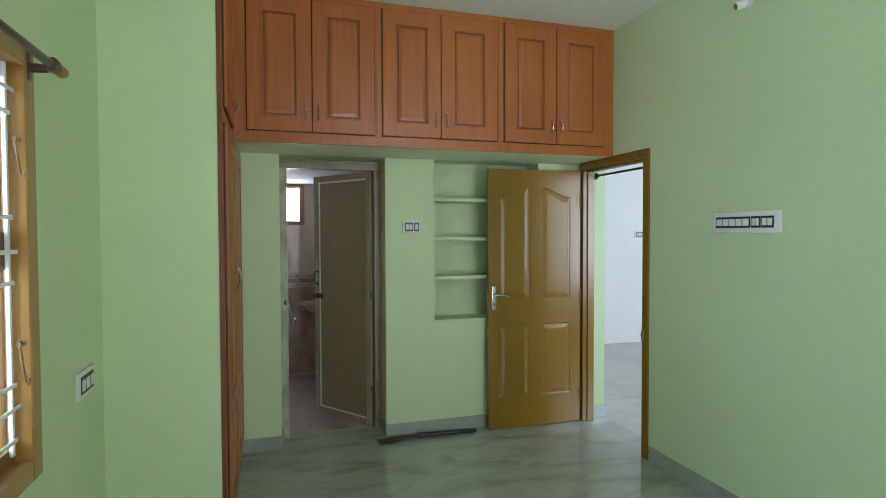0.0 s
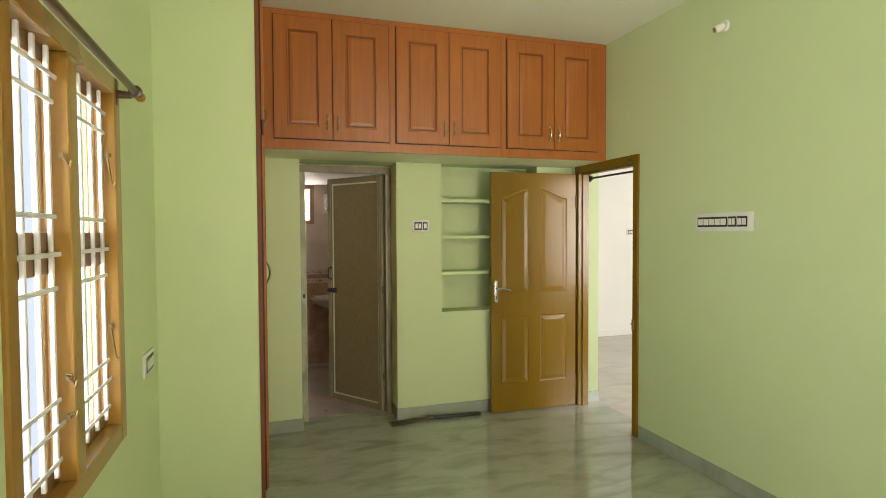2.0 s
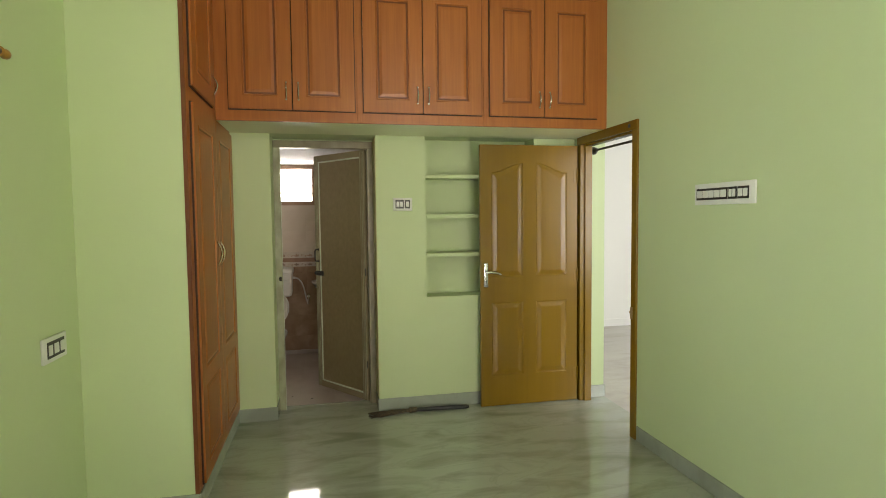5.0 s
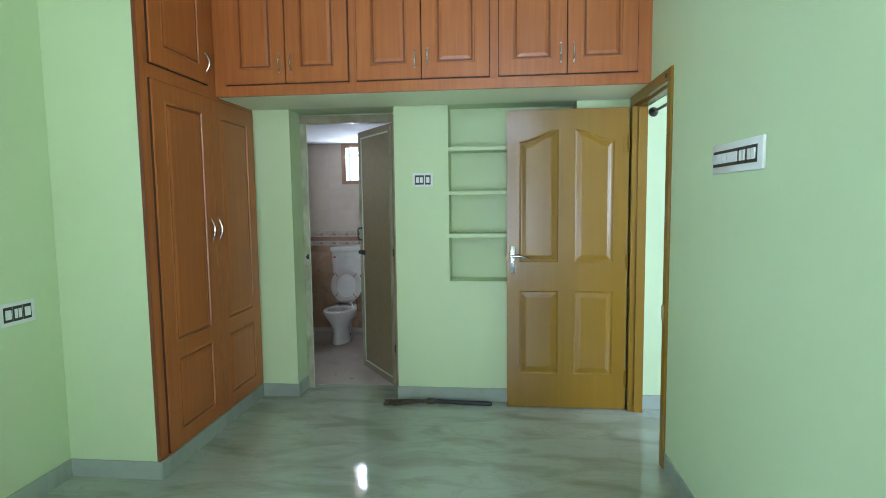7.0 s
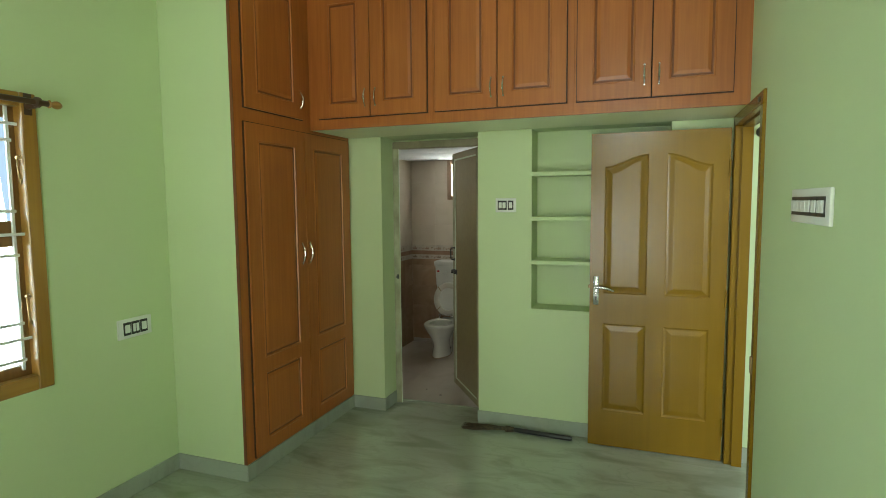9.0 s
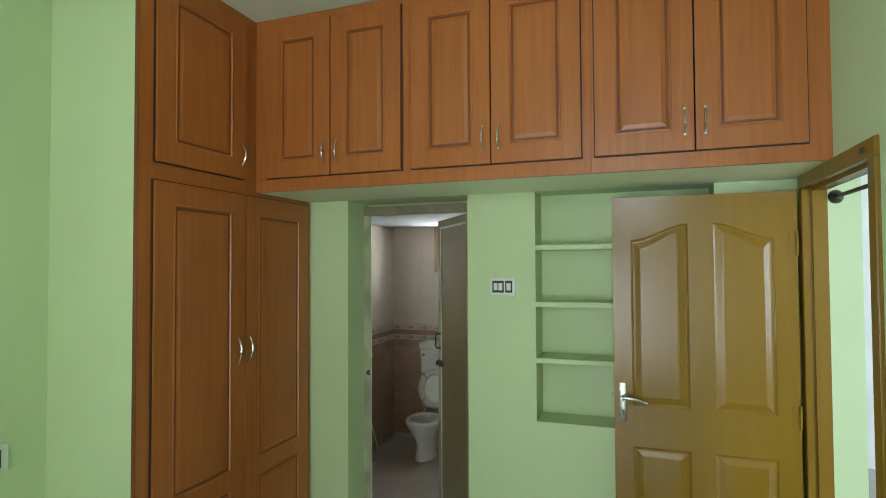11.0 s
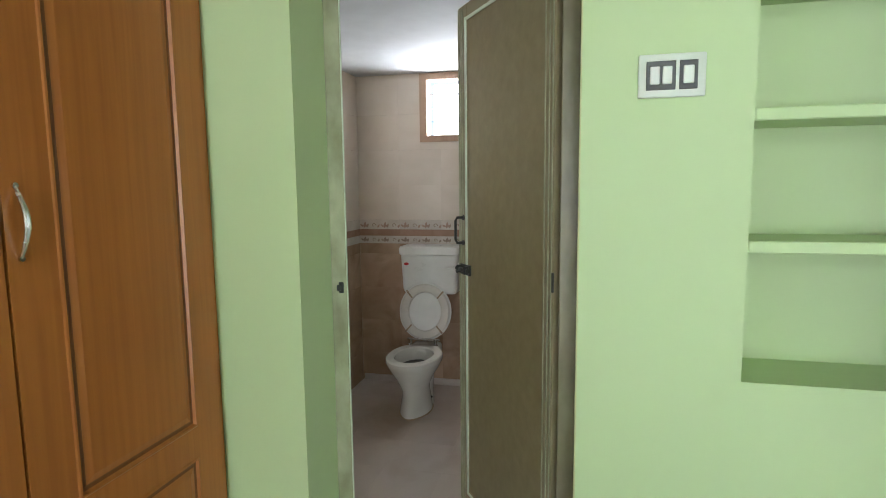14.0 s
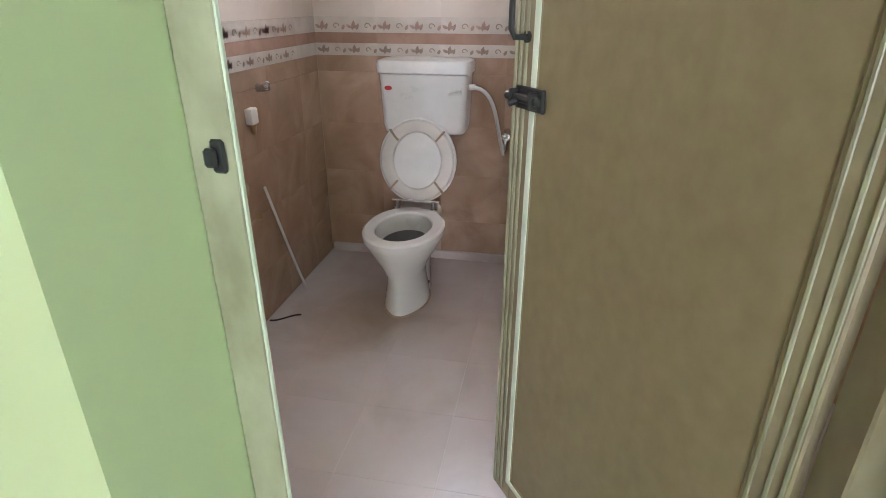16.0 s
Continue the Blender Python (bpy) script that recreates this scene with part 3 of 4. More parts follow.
# ---- bath doorway ----
frame2 = tagged(new("door_frame_2"), "dusty olive and cream plastic bath door frame", "structure", kind="structure")
FY0, FY1 = 4.232, 4.300
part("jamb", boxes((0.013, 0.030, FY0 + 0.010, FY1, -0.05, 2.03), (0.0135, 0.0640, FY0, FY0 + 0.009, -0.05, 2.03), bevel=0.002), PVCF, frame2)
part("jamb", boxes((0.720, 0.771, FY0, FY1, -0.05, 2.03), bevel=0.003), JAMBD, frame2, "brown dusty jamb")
# the head takes the darker jamb colour in place of the shade up there
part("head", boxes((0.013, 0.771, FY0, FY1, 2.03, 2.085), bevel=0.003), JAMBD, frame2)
part("edge_bead", boxes((0.0650, 0.0680, FY0 - 0.001, FY0 + 0.006, 0.0, 2.03), bevel=0.001), PVCL, frame2, "cream edge bead")
keep = part("bolt_keep", one(0.039, 0.056, FY0 - 0.006, FY0, 1.010, 1.046, bevel=0.003), BLACKM, frame2, "black bolt keep")
part("keep_hood", one(0.036, 0.050, FY0 - 0.015, FY0 - 0.0065, 1.018, 1.038, bevel=0.003), BLACKM, keep)

HX, HY = 0.722, 4.303
ang = math.degrees(math.atan2(4.852 - HY, 0.327 - HX))
LW = math.hypot(4.852 - HY, 0.327 - HX)
door2 = tagged(new("door_2"), "olive-brown marbled plastic bath door, half open", "structure", kind="structure")
M2 = pose(HX, HY, 0.004, 0, 0, ang)
def on_leaf(*r, bevel=0.0):
    return turned(one(*r, bevel=bevel), M2)
# along u from the hinge, d = 0 to -0.03 towards the inner side; the face seen from the room is at positive d
D = 0.028
part("panel", on_leaf(0.058, LW - 0.078, 0.004, D - 0.004, 0.07, 1.965), PVC, door2)
st = part("stile", on_leaf(0.0, 0.058, 0, D, 0.0, 2.025, bevel=0.003), PVCS, door2)
for a in (0.004, 0.022, 0.044):
    part("bead", on_leaf(a, a + 0.006, D, D + 0.003, 0.01, 2.015, bevel=0.0012), PVCF, st)
    part("bead", on_leaf(a, a + 0.006, -0.003, 0, 0.01, 2.015, bevel=0.0012), PVCF, st)
st = part("stile", on_leaf(LW - 0.078, LW, 0, D, 0.0, 2.025, bevel=0.003), PVCS, door2)
for d0, d1 in ((D, D + 0.004), (-0.004, 0)):
    part("bead", on_leaf(LW - 0.080, LW - 0.064, d0, d1, 0.055, 1.975, bevel=0.0015), PVCL, st, "cream bead")
    for a in (0.012, 0.028, 0.046):
        part("bead", on_leaf(LW - a, LW - a + 0.008, d0, d1, 0.01, 2.015, bevel=0.0015), PVCF, st)
for z0, z1, b0 in ((0.0, 0.07, 0.055), (1.965, 2.025, 1.961)):
    rl = part("rail", on_leaf(0.058, LW - 0.078, 0, D, z0, z1, bevel=0.003), PVCS, door2)
    part("bead", on_leaf(0.055, LW - 0.064, D, D + 0.004, b0, b0 + 0.013, bevel=0.0015), PVCL, rl, "cream bead")
bolt = part("tower_bolt", on_leaf(LW - 0.112, LW - 0.022, D, D + 0.008, 0.985, 1.027, bevel=0.002), BLACKM, door2, "black tower bolt")
part("bolt_bar", turned(tube(bmesh.new(), [(LW - 0.106, D + 0.014, 1.006), (LW - 0.004, D + 0.014, 1.006)], 0.0085, 8), M2), BLACKM, bolt)
part("bolt_knob", turned(tube(bmesh.new(), [(LW - 0.050, D + 0.014, 1.006), (LW - 0.044, D + 0.036, 0.996)], 0.006, 8), M2), BLACKM, bolt)
part("bolt_guide", turned(boxes((LW - 0.098, LW - 0.088, D + 0.006, D + 0.026, 0.990, 1.022), (LW - 0.032, LW - 0.024, D + 0.006, D + 0.026, 0.990, 1.022), bevel=0.002), M2), BLACKM, bolt)
HU = LW - 0.042
bm = tube(bmesh.new(), [(HU, D, 1.213), (HU + 0.002, D + 0.028, 1.213), (HU + 0.004, D + 0.034, 1.200), (HU + 0.004, D + 0.034, 1.125), (HU + 0.002, D + 0.028, 1.112), (HU, D, 1.112)], 0.0055, 8)
for z in (1.213, 1.112):
    tube(bm, [(HU, D, z), (HU, D + 0.004, z)], 0.011, 10)
part("pull_handle", turned(bm, M2), BLACKM, door2, "black pull handle", True)
for z in (0.3, 1.05):
    part("hinge", turned(tube(bmesh.new(), [(-0.002, D + 0.001, z - 0.03), (-0.002, D + 0.001, z + 0.03)], 0.0040, 8), M2), BLACKM, door2, "dark hinge")

# ---- side window ----
WF = XL + 0.012
win1 = tagged(new("window_1"), "varnished teak two-panel window with white iron grilles", "structure", kind="structure")
WY = ((1.098, 1.470), (1.545, 1.975))
WZ0, WZ1 = 0.828, 2.062
part("frame_jamb", one(WF - 0.10, WF, 1.038, 1.098, 0.758, 2.125, bevel=0.004), TEAK, win1)
part("frame_jamb", one(WF - 0.10, WF, 1.975, 2.045, 0.758, 2.125, bevel=0.004), TEAK, win1)
part("mullion", one(WF - 0.10, WF - 0.001, 1.470, 1.545, WZ0, WZ1, bevel=0.004), TEAK, win1)
part("frame_head", one(WF - 0.10, WF - 0.001, 1.098, 1.975, WZ1, 2.125, bevel=0.004), TEAKH, win1)
part("frame_sill", one(WF - 0.10, WF - 0.001, 1.098, 1.975, 0.758, WZ0, bevel=0.004), TEAKH, win1)
for ya, yb in WY:
    SX0, SX1, SW = WF - 0.076, WF - 0.051, 0.024
    sash = part("sash", boxes((SX0, SX1, ya, ya + SW, WZ0, WZ1), (SX0, SX1, yb - SW, yb, WZ0, WZ1),
                              (SX0, SX1, ya + SW, yb - SW, WZ0, WZ0 + 0.05), (SX0, SX1, ya + SW, yb - SW, WZ1 - 0.05, WZ1),
                              (SX0, SX1, ya + SW, yb - SW, 1.432, 1.548)), SASHW, win1, "brown wooden sash with a broad middle rail")
    for z0, z1 in ((WZ0 + 0.05, 1.432), (1.548, WZ1 - 0.05)):
        g = part("pane", one(WF - 0.066, WF - 0.061, ya + SW, yb - SW, z0, z1), FROST, sash, "clear glass pane")
        g.visible_shadow = False
GX = -0.805
for ya, yb in WY:
    for k in range(4):
        y = ya + 0.045 + (yb - ya - 0.085) * k / 3
        part("grille_bar", one(GX - 0.006, GX + 0.006, y - 0.007, y + 0.007, WZ0 + 0.03, WZ1, bevel=0.002), GRILLE, win1, "white iron bar")
    for z in (0.908, 1.004, 1.078, 1.392, 1.487, 1.592, 1.910, 1.984):
        tip = 0.014 if z in (1.004, 1.487, 1.984) else -0.028
        part("grille_bar", one(GX + 0.0065, GX + 0.0125, ya - tip, yb + tip, z - 0.007, z + 0.007, bevel=0.002), GRILLE, win1, "white iron bar")
def stay_hook(x, y, z, dz):
    """A brass eye with a hanging hook on the side of a jamb."""
    bm = tube(bmesh.new(), [(x, y, z), (x, y - 0.003, z), (x, y - 0.004, z), (x, y - 0.018, z)], [0.012, 0.012, 0.0075, 0.0075], 10)
    tube(bm, [(x, y - 0.014, z), (x + 0.008, y - 0.017, z + dz * 0.5), (x + 0.014, y - 0.014, z + dz), (x + 0.022, y - 0.016, z + dz - 0.012), (x + 0.026, y - 0.016, z + dz + 0.006)], 0.0042, 6)
    part("stay_hook", bm, BRASS, win1, "aged brass stay hook", True)
stay_hook(-0.790, 1.975, 1.835, -0.105)
stay_hook(-0.790, 1.975, 1.200, -0.115)
stay_hook(-0.782, 1.470, 1.766, -0.020)
stay_hook(-0.782, 1.470, 1.132, -0.012)
stay_hook(-0.782, 1.470, 1.020, 0.012)

crod = thing("curtain_rod", "dark turned wooden curtain rod with round finials above the window", "curtain rod")
RX, RZ = -0.700, 2.080
part("pole", tube(bmesh.new(), [(RX, 0.98, RZ), (RX, 2.055, RZ)], 0.0135, 14), DARKWOOD, crod, "", True)
for s, y in ((1, 2.055), (-1, 0.98)):
    prof = ((0, 0.0135), (0.006, 0.019), (0.012, 0.011), (0.020, 0.012), (0.030, 0.017), (0.042, 0.019), (0.054, 0.016), (0.063, 0.009), (0.067, 0.002))
    part("finial", tube(bmesh.new(), [(RX, y + s * a, RZ) for a, r in prof], [r for a, r in prof], 14), TEAKH, crod, "brown turned finial", True)
for y in (2.008, 1.02):
    bm = one(XL, XL + 0.014, y - 0.020, y + 0.020, RZ - 0.055, RZ + 0.045, bevel=0.006, seg=2)
    tube(bm, [(XL + 0.010, y, RZ - 0.012), (RX - 0.012, y, RZ - 0.014)], [0.017, 0.012], 10)
    tube(bm, [(RX, y - 0.013, RZ), (RX, y - 0.008, RZ), (RX, y + 0.008, RZ), (RX, y + 0.013, RZ)], [0.016, 0.024, 0.024, 0.016], 14)
    part("bracket", bm, DARKWOOD, crod, "dark wooden bracket", True)

# bright open air beyond the side window
AIR = bpy.data.materials.new("bright_open_air")
AIR.use_nodes = True
AIR.node_tree.nodes["Principled BSDF"].inputs["Base Color"].default_value = (0.04, 0.05, 0.06, 1)
AIR.node_tree.nodes["Principled BSDF"].inputs["Emission Color"].default_value = (0.56, 0.72, 1.0, 1)
AIR.node_tree.nodes["Principled BSDF"].inputs["Emission Strength"].default_value = 1.0
setting("backdrop", one(-4.30, -4.25, -2.0, 45.0, -3.0, 14.0), AIR, "plain bright sky backdrop beyond the window")

# rear window, behind the path: it lights the room and shows in glossy faces
win2 = tagged(new("window_2"), "varnished teak window with white grille bars in the rear wall", "structure", kind="structure")
for a, b, c, d in ((0.45, 0.51, 0.25, 2.10), (2.09, 2.15, 0.25, 2.10), (0.99, 1.05, 0.31, 2.04), (1.55, 1.61, 0.31, 2.04), (0.51, 2.09, 0.25, 0.31), (0.51, 2.09, 2.04, 2.10)):
    part("window_frame", one(a, b, YR - 0.11, YR - 0.01, c, d, bevel=0.003), TEAK, win2)
for z in (0.40, 0.95, 1.03, 1.40, 1.48, 1.56, 1.88, 1.96):
    part("grille_bar", one(0.51, 2.09, YR - 0.045, YR - 0.037, z - 0.007, z + 0.007), GRILLE, win2)
for x in (0.51, 1.05, 1.61):
    for k in range(3):
        part("grille_bar", one(x + 0.11 * (k + 1), x + 0.11 * (k + 1) + 0.012, YR - 0.057, YR - 0.046, 0.31, 2.04), GRILLE, win2)
for k in range(4):
    part("vent_slat", one(1.30, 2.00, YR - 0.10, YR - 0.02, 2.48 + 0.065 * k, 2.488 + 0.065 * k), GRILLE, win2, "white ventilator slat")

# ---- switchboards and lamp holder ----
def switchboard(label, m, w, h, modules):
    """A plate in its own plane (x along, z up, front towards -y). modules: (u0, u1, kind) along the middle band."""
    sb = thing("switchboard", label, "switchboard", "switchboards")
    sb.matrix_world = m
    part("plate", one(-w / 2, w / 2, -0.012, 0, -h / 2, h / 2, bevel=0.004, seg=2), SWITCH, sb, "", True)
    hh = h * (0.27 if w > 0.3 else 0.33)
    for u0, u1, n in modules:
        fr = part("module_frame", one(u0, u1, -0.0145, -0.010, -hh, hh, bevel=0.001), BLACK, sb, "black module frame")
        s = (u1 - u0 - 0.010) / n
        for k in range(n):
            a = u0 + 0.005 + s * k
            part("rocker", one(a + 0.0030, a + s - 0.0030, -0.0185, -0.013, -hh * 0.62, hh * 0.62, bevel=0.0015), SWITCH, fr, "white rocker switch")
    return sb
switchboard("white three-switch plate with black module frames", pose(0.972, YB, 1.590), 0.146, 0.098, ((-0.056, 0.008, 2), (0.016, 0.055, 1)))
switchboard("white four-switch plate low on the wall", pose(XL, 2.503, 0.940, 0, 0, 90), 0.214, 0.108, ((-0.075, -0.028, 1), (-0.025, 0.028, 2), (0.031, 0.078, 1)))
switchboard("long white switchboard with eight switches and sockets", pose(XR, 2.292, 1.594, 0, 0, -90), 0.435, 0.112, ((-0.200, 0.035, 5), (0.040, 0.100, 2), (0.105, 0.180, 2)))
switchboard("white switch plate on the hall wall", pose(4.90, 6.60, 1.518), 0.17, 0.09, ((-0.06, 0.06, 3),))

holder = thing("lamp_holder", "small white angled lamp holder on the green wall", "lamp holder")
bm = tube(bmesh.new(), [(XR, 2.300, 2.757), (XR - 0.012, 2.300, 2.757)], [0.034, 0.030], 16)
part("base", bm, PLASTIC, holder, "", True)
part("socket", tube(bmesh.new(), [(XR - 0.010, 2.302, 2.754), (XR - 0.028, 2.308, 2.746), (XR - 0.062, 2.318, 2.732)], [0.020, 0.021, 0.021], 16, True), PLASTIC, holder, "", True)
part("socket_mouth", tube(bmesh.new(), [(XR - 0.0615, 2.318, 2.7322), (XR - 0.064, 2.3187, 2.731)], 0.015, 16), BRASS, holder, "dark brass socket mouth")

# ---- broom on the floor ----
broom = thing("broom", "grass broom with a black handle lying on the floor", "broom")
p_tip, p_band, p_end = Vector((0.69, 3.925, 0.018)), Vector((1.045, 3.950, 0.020)), Vector((1.452, 3.925, 0.020))
part("handle", tube(bmesh.new(), [p_band, p_band.lerp(p_end, 0.05), p_band.lerp(p_end, 0.95), p_end], [0.013, 0.016, 0.016, 0.011], 12), BLACK, broom, "black plastic handle", True)
part("binding", tube(bmesh.new(), [p_band + Vector((-0.055, -0.004, 0)), p_band + Vector((-0.03, -0.002, 0)), p_band + Vector((0.004, 0, 0))], [0.021, 0.020, 0.017], 12), BRISTLE, broom, "pale bound neck", True)
rb = random.Random(4)
bm = bmesh.new()
for k in range(260):
    s = rb.uniform(-1, 1)
    ln = rb.uniform(0.75, 1.05)
    a = p_band + Vector((-0.03, s * 0.012, rb.uniform(-0.010, 0.010)))
    b = p_band.lerp(p_tip, 0.5) + Vector((0, s * 0.026, rb.uniform(-0.012, 0.010)))
    c = p_band.lerp(p_tip, ln) + Vector((0, s * 0.055 + rb.uniform(-0.01, 0.01), rb.uniform(-0.014, 0.0)))
    tube(bm, [a, b, c], [0.0018, 0.0016, 0.0006], 3, False)
tagged(part("bristles", bm, BRISTLE, broom, "frayed dry grass bristles"), kind="stuff")

# ---- bathroom ----
BX0, BX1, BY1, BZ0, BZC = -0.730, 1.40, 6.33, -0.060, 2.098
setting("bath_floor_bed", one(BX0 - 0.2, BX1 + 0.2, 4.302, 6.6, -0.16, BZ0 - 0.006), BGROUT, "dirty grout bed of the bath floor")
setting("bath_threshold", one(0.02, 0.772, 4.296, 4.312, -0.14, 0.003, bevel=0.002), SKIRT, "grey stone door sill")
setting("bath_ceiling", one(BX0, BX1, YBI, BY1, BZC, BZC + 0.08), BATHC, "grey-white painted bath ceiling")
wall_bl = setting("wall_bath_side", one(BX0 - 0.24, BX0 - 0.007, YBI, BY1 + 0.23, BZ0 - 0.05, ZC), GROUT, "tiled bath side wall")
wall_bb = setting("wall_bath_back", boxes((BX0, -0.272, BY1 + 0.007, BY1 + 0.23, BZ0 - 0.05, ZC), (0.302, BX1, BY1 + 0.007, BY1 + 0.23, BZ0 - 0.05, ZC),
                                          (-0.272, 0.302, BY1 + 0.007, BY1 + 0.23, BZ0 - 0.05, 1.640), (-0.272, 0.302, BY1 + 0.007, BY1 + 0.23, 2.090, ZC)), GROUT, "tiled bath back wall with a small window")
wall_br = setting("wall_bath_far_side", one(BX1, BX1 + 0.2, YBI, BY1 + 0.23, BZ0 - 0.05, ZC), GROUT, "cream and brown tiled bath wall")
wall_bf = setting("wall_bath_front", boxes((BX0, 0.006, YBI, YBI + 0.003, BZ0 - 0.05, BZC), (0.786, BX1, YBI, YBI + 0.003, BZ0 - 0.05, BZC)), GROUT, "tiled inner face of the bath front wall")
setting("bath_skirting", one(BX0 + 0.012, BX1, BY1 - 0.016, BY1 - 0.001, BZ0, BZ0 + 0.045, bevel=0.004), BFLOOR, "pale tile cove at the foot of the bath wall")

win3 = tagged(new("window_3"), "small teak louvred bath window, daylight behind", "structure", kind="structure")
part("window_frame", boxes((-0.272, -0.222, BY1 - 0.012, BY1 + 0.09, 1.640, 2.092), (0.252, 0.302, BY1 - 0.012, BY1 + 0.09, 1.640, 2.092),
                           (-0.222, 0.252, BY1 - 0.012, BY1 + 0.09, 1.640, 1.680), (-0.222, 0.252, BY1 - 0.012, BY1 + 0.09, 2.050, 2.092)), DULLW, win3)
for k in range(4):
    z = 1.690 + 0.092 * k
    bm = turned(one(-0.222, 0.252, -0.003, 0.003, 0, 0.085), pose(0, BY1 + 0.055, z, -14))
    g = part("louvre_pane", bm, FROST, win3, "clear louvre pane")
    g.visible_shadow = False
    part("louvre_clip", one(-0.222, 0.252, BY1 + 0.050, BY1 + 0.062, z - 0.004, z), PVCS, win3, "dark louvre carrier")


# the toilet: pan, lid and cistern
def oval(cx, cy, rx, ry, z, n=32, egg=0.0):
    out = []
    for k in range(n):
        a = 2 * math.pi * k / n
        s, c = math.sin(a), math.cos(a)
        w = 1 - egg * max(-s, 0) ** 2
        out.append((cx + rx * c * w, cy + ry * s, z))
    return out


wc = thing("toilet", "white ceramic toilet with lid up and wall cistern", "toilet", at=pose(0.05, 0, 0))
CX, F = -0.246, BZ0
bm = bmesh.new()
loft(bm, [oval(CX, 5.87, 0.103, 0.178, F, egg=0.22), oval(CX, 5.87, 0.100, 0.174, F + 0.03, egg=0.22), oval(CX, 5.875, 0.086, 0.155, F + 0.12, egg=0.12), oval(CX, 5.87, 0.086, 0.16, F + 0.17, egg=0.05),
          oval(CX, 5.86, 0.117, 0.185, F + 0.24), oval(CX, 5.855, 0.155, 0.215, F + 0.30), oval(CX, 5.85, 0.175, 0.232, F + 0.34), oval(CX, 5.85, 0.182, 0.240, F + 0.360), oval(CX, 5.85, 0.180, 0.238, F + 0.376), oval(CX, 5.85, 0.170, 0.228, F + 0.384),
          oval(CX, 5.84, 0.128, 0.172, F + 0.384), oval(CX, 5.84, 0.122, 0.166, F + 0.376), oval(CX, 5.84, 0.124, 0.168, F + 0.350), oval(CX, 5.85, 0.112, 0.150, F + 0.30), oval(CX, 5.86, 0.085, 0.115, F + 0.24), oval(CX, 5.87, 0.05, 0.07, F + 0.19)], True, True)
bmesh.ops.transform(bm, matrix=Matrix.Translation((CX, 0, F)) @ Matrix.Diagonal((0.95, 1, 0.95, 1)) @ Matrix.Translation((-CX, 0, -F)), verts=bm.verts[:])
pan = part("pan", bm, CERAMIC, wc, "", True)
part("rear_neck", one(CX - 0.10, CX + 0.10, 6.00, 6.20, F + 0.21, F + 0.358, bevel=0.03, seg=3), CERAMIC, pan, "", True)
part("foot_trap", loft(bmesh.new(), [oval(CX, 5.98, 0.085, 0.12, F), oval(CX, 5.99, 0.078, 0.12, F + 0.10), oval(CX, 6.0, 0.085, 0.13, F + 0.26)], True, True), CERAMIC, pan, "", True)
part("foot_seal", loft(bmesh.new(), [oval(CX, 5.87, 0.103, 0.184, F, egg=0.22), oval(CX, 5.87, 0.099, 0.180, F + 0.006, egg=0.22)], True, True), RUBBER, pan, "brown stained mortar at the foot")
part("foot_bolt", tube(bmesh.new(), [(CX + 0.080, 5.92, F + 0.07), (CX + 0.092, 5.915, F + 0.068)], 0.007, 8), BLACK, pan, "dark fixing bolt")
part("water", loft(bmesh.new(), [oval(CX, 5.85, 0.103, 0.142, F + 0.281), oval(CX, 5.85, 0.104, 0.143, F + 0.284)], True, True), WATER, pan, "dark standing water")
# raised lid with seat ring, leaning on the cistern
LM = pose(CX, 6.075, F + 0.380, 81, 0, 0)
def egg_ring(sx, sy, cyy, d, n=36):
    return [LM @ Vector((sx * math.cos(2 * math.pi * k / n), cyy + sy * math.sin(2 * math.pi * k / n), d)) for k in range(n)]
lid = part("lid", loft(bmesh.new(), [egg_ring(0.172, 0.186, 0.198, -0.022), egg_ring(0.178, 0.192, 0.198, -0.016), egg_ring(0.178, 0.192, 0.198, -0.008), egg_ring(0.174, 0.188, 0.198, -0.004)], True, True), PLASTIC, wc, "white plastic lid", True)
part("seat_ring", loft(bmesh.new(), [egg_ring(0.108, 0.126, 0.198, -0.003), egg_ring(0.114, 0.132, 0.198, 0.012), egg_ring(0.136, 0.152, 0.198, 0.019), egg_ring(0.162, 0.176, 0.198, 0.014), egg_ring(0.170, 0.184, 0.198, 0.004), egg_ring(0.170, 0.184, 0.198, -0.003)], False, False), SEAT, lid, "cream plastic seat ring", True)
# buffers are coloured brown to draw the shading lines at the seat's diagonals
for sx, vy in ((-0.105, 0.085), (0.105, 0.085), (-0.105, 0.311), (0.105, 0.311)):
    bm = one(-0.0045, 0.0045, -0.031, 0.031, 0.006, 0.0245, bevel=0.002)
    tw = 50 if sx * (vy - 0.198) > 0 else -50
    part("buffer", turned(bm, LM @ pose(sx, vy, 0, 0, 0, tw + 90)), RUBBER, lid, "rubber buffer, brown for the shading line across the seat")
for s in (-0.085, 0.085):
    bm = tube(bmesh.new(), [(CX + s, 6.05, F + 0.360), (CX + s, 6.052, F + 0.402)], 0.009, 10)
    tube(bm, [(CX + s, 6.05, F + 0.362), (CX + s, 6.05, F + 0.369)], 0.015, 10)
    part("lid_hinge", bm, STEEL, wc, "steel lid hinge", True)
part("hinge_bar", tube(bmesh.new(), [(CX - 0.11, 6.064, F + 0.399), (CX + 0.11, 6.064, F + 0.399)], 0.006, 8), STEEL, wc, "steel hinge bar")
def rrect(x0, x1, y0, y1, z, r, n=5):
    out = []
    for cx, cy, a0 in ((x1 - r, y1 - r, 0), (x0 + r, y1 - r, 90), (x0 + r, y0 + r, 180), (x1 - r, y0 + r, 270)):
        out += [(cx + r * math.cos(radians(a0 + 90 * k / n)), cy + r * math.sin(radians(a0 + 90 * k / n)), z) for k in range(n + 1)]
    return out
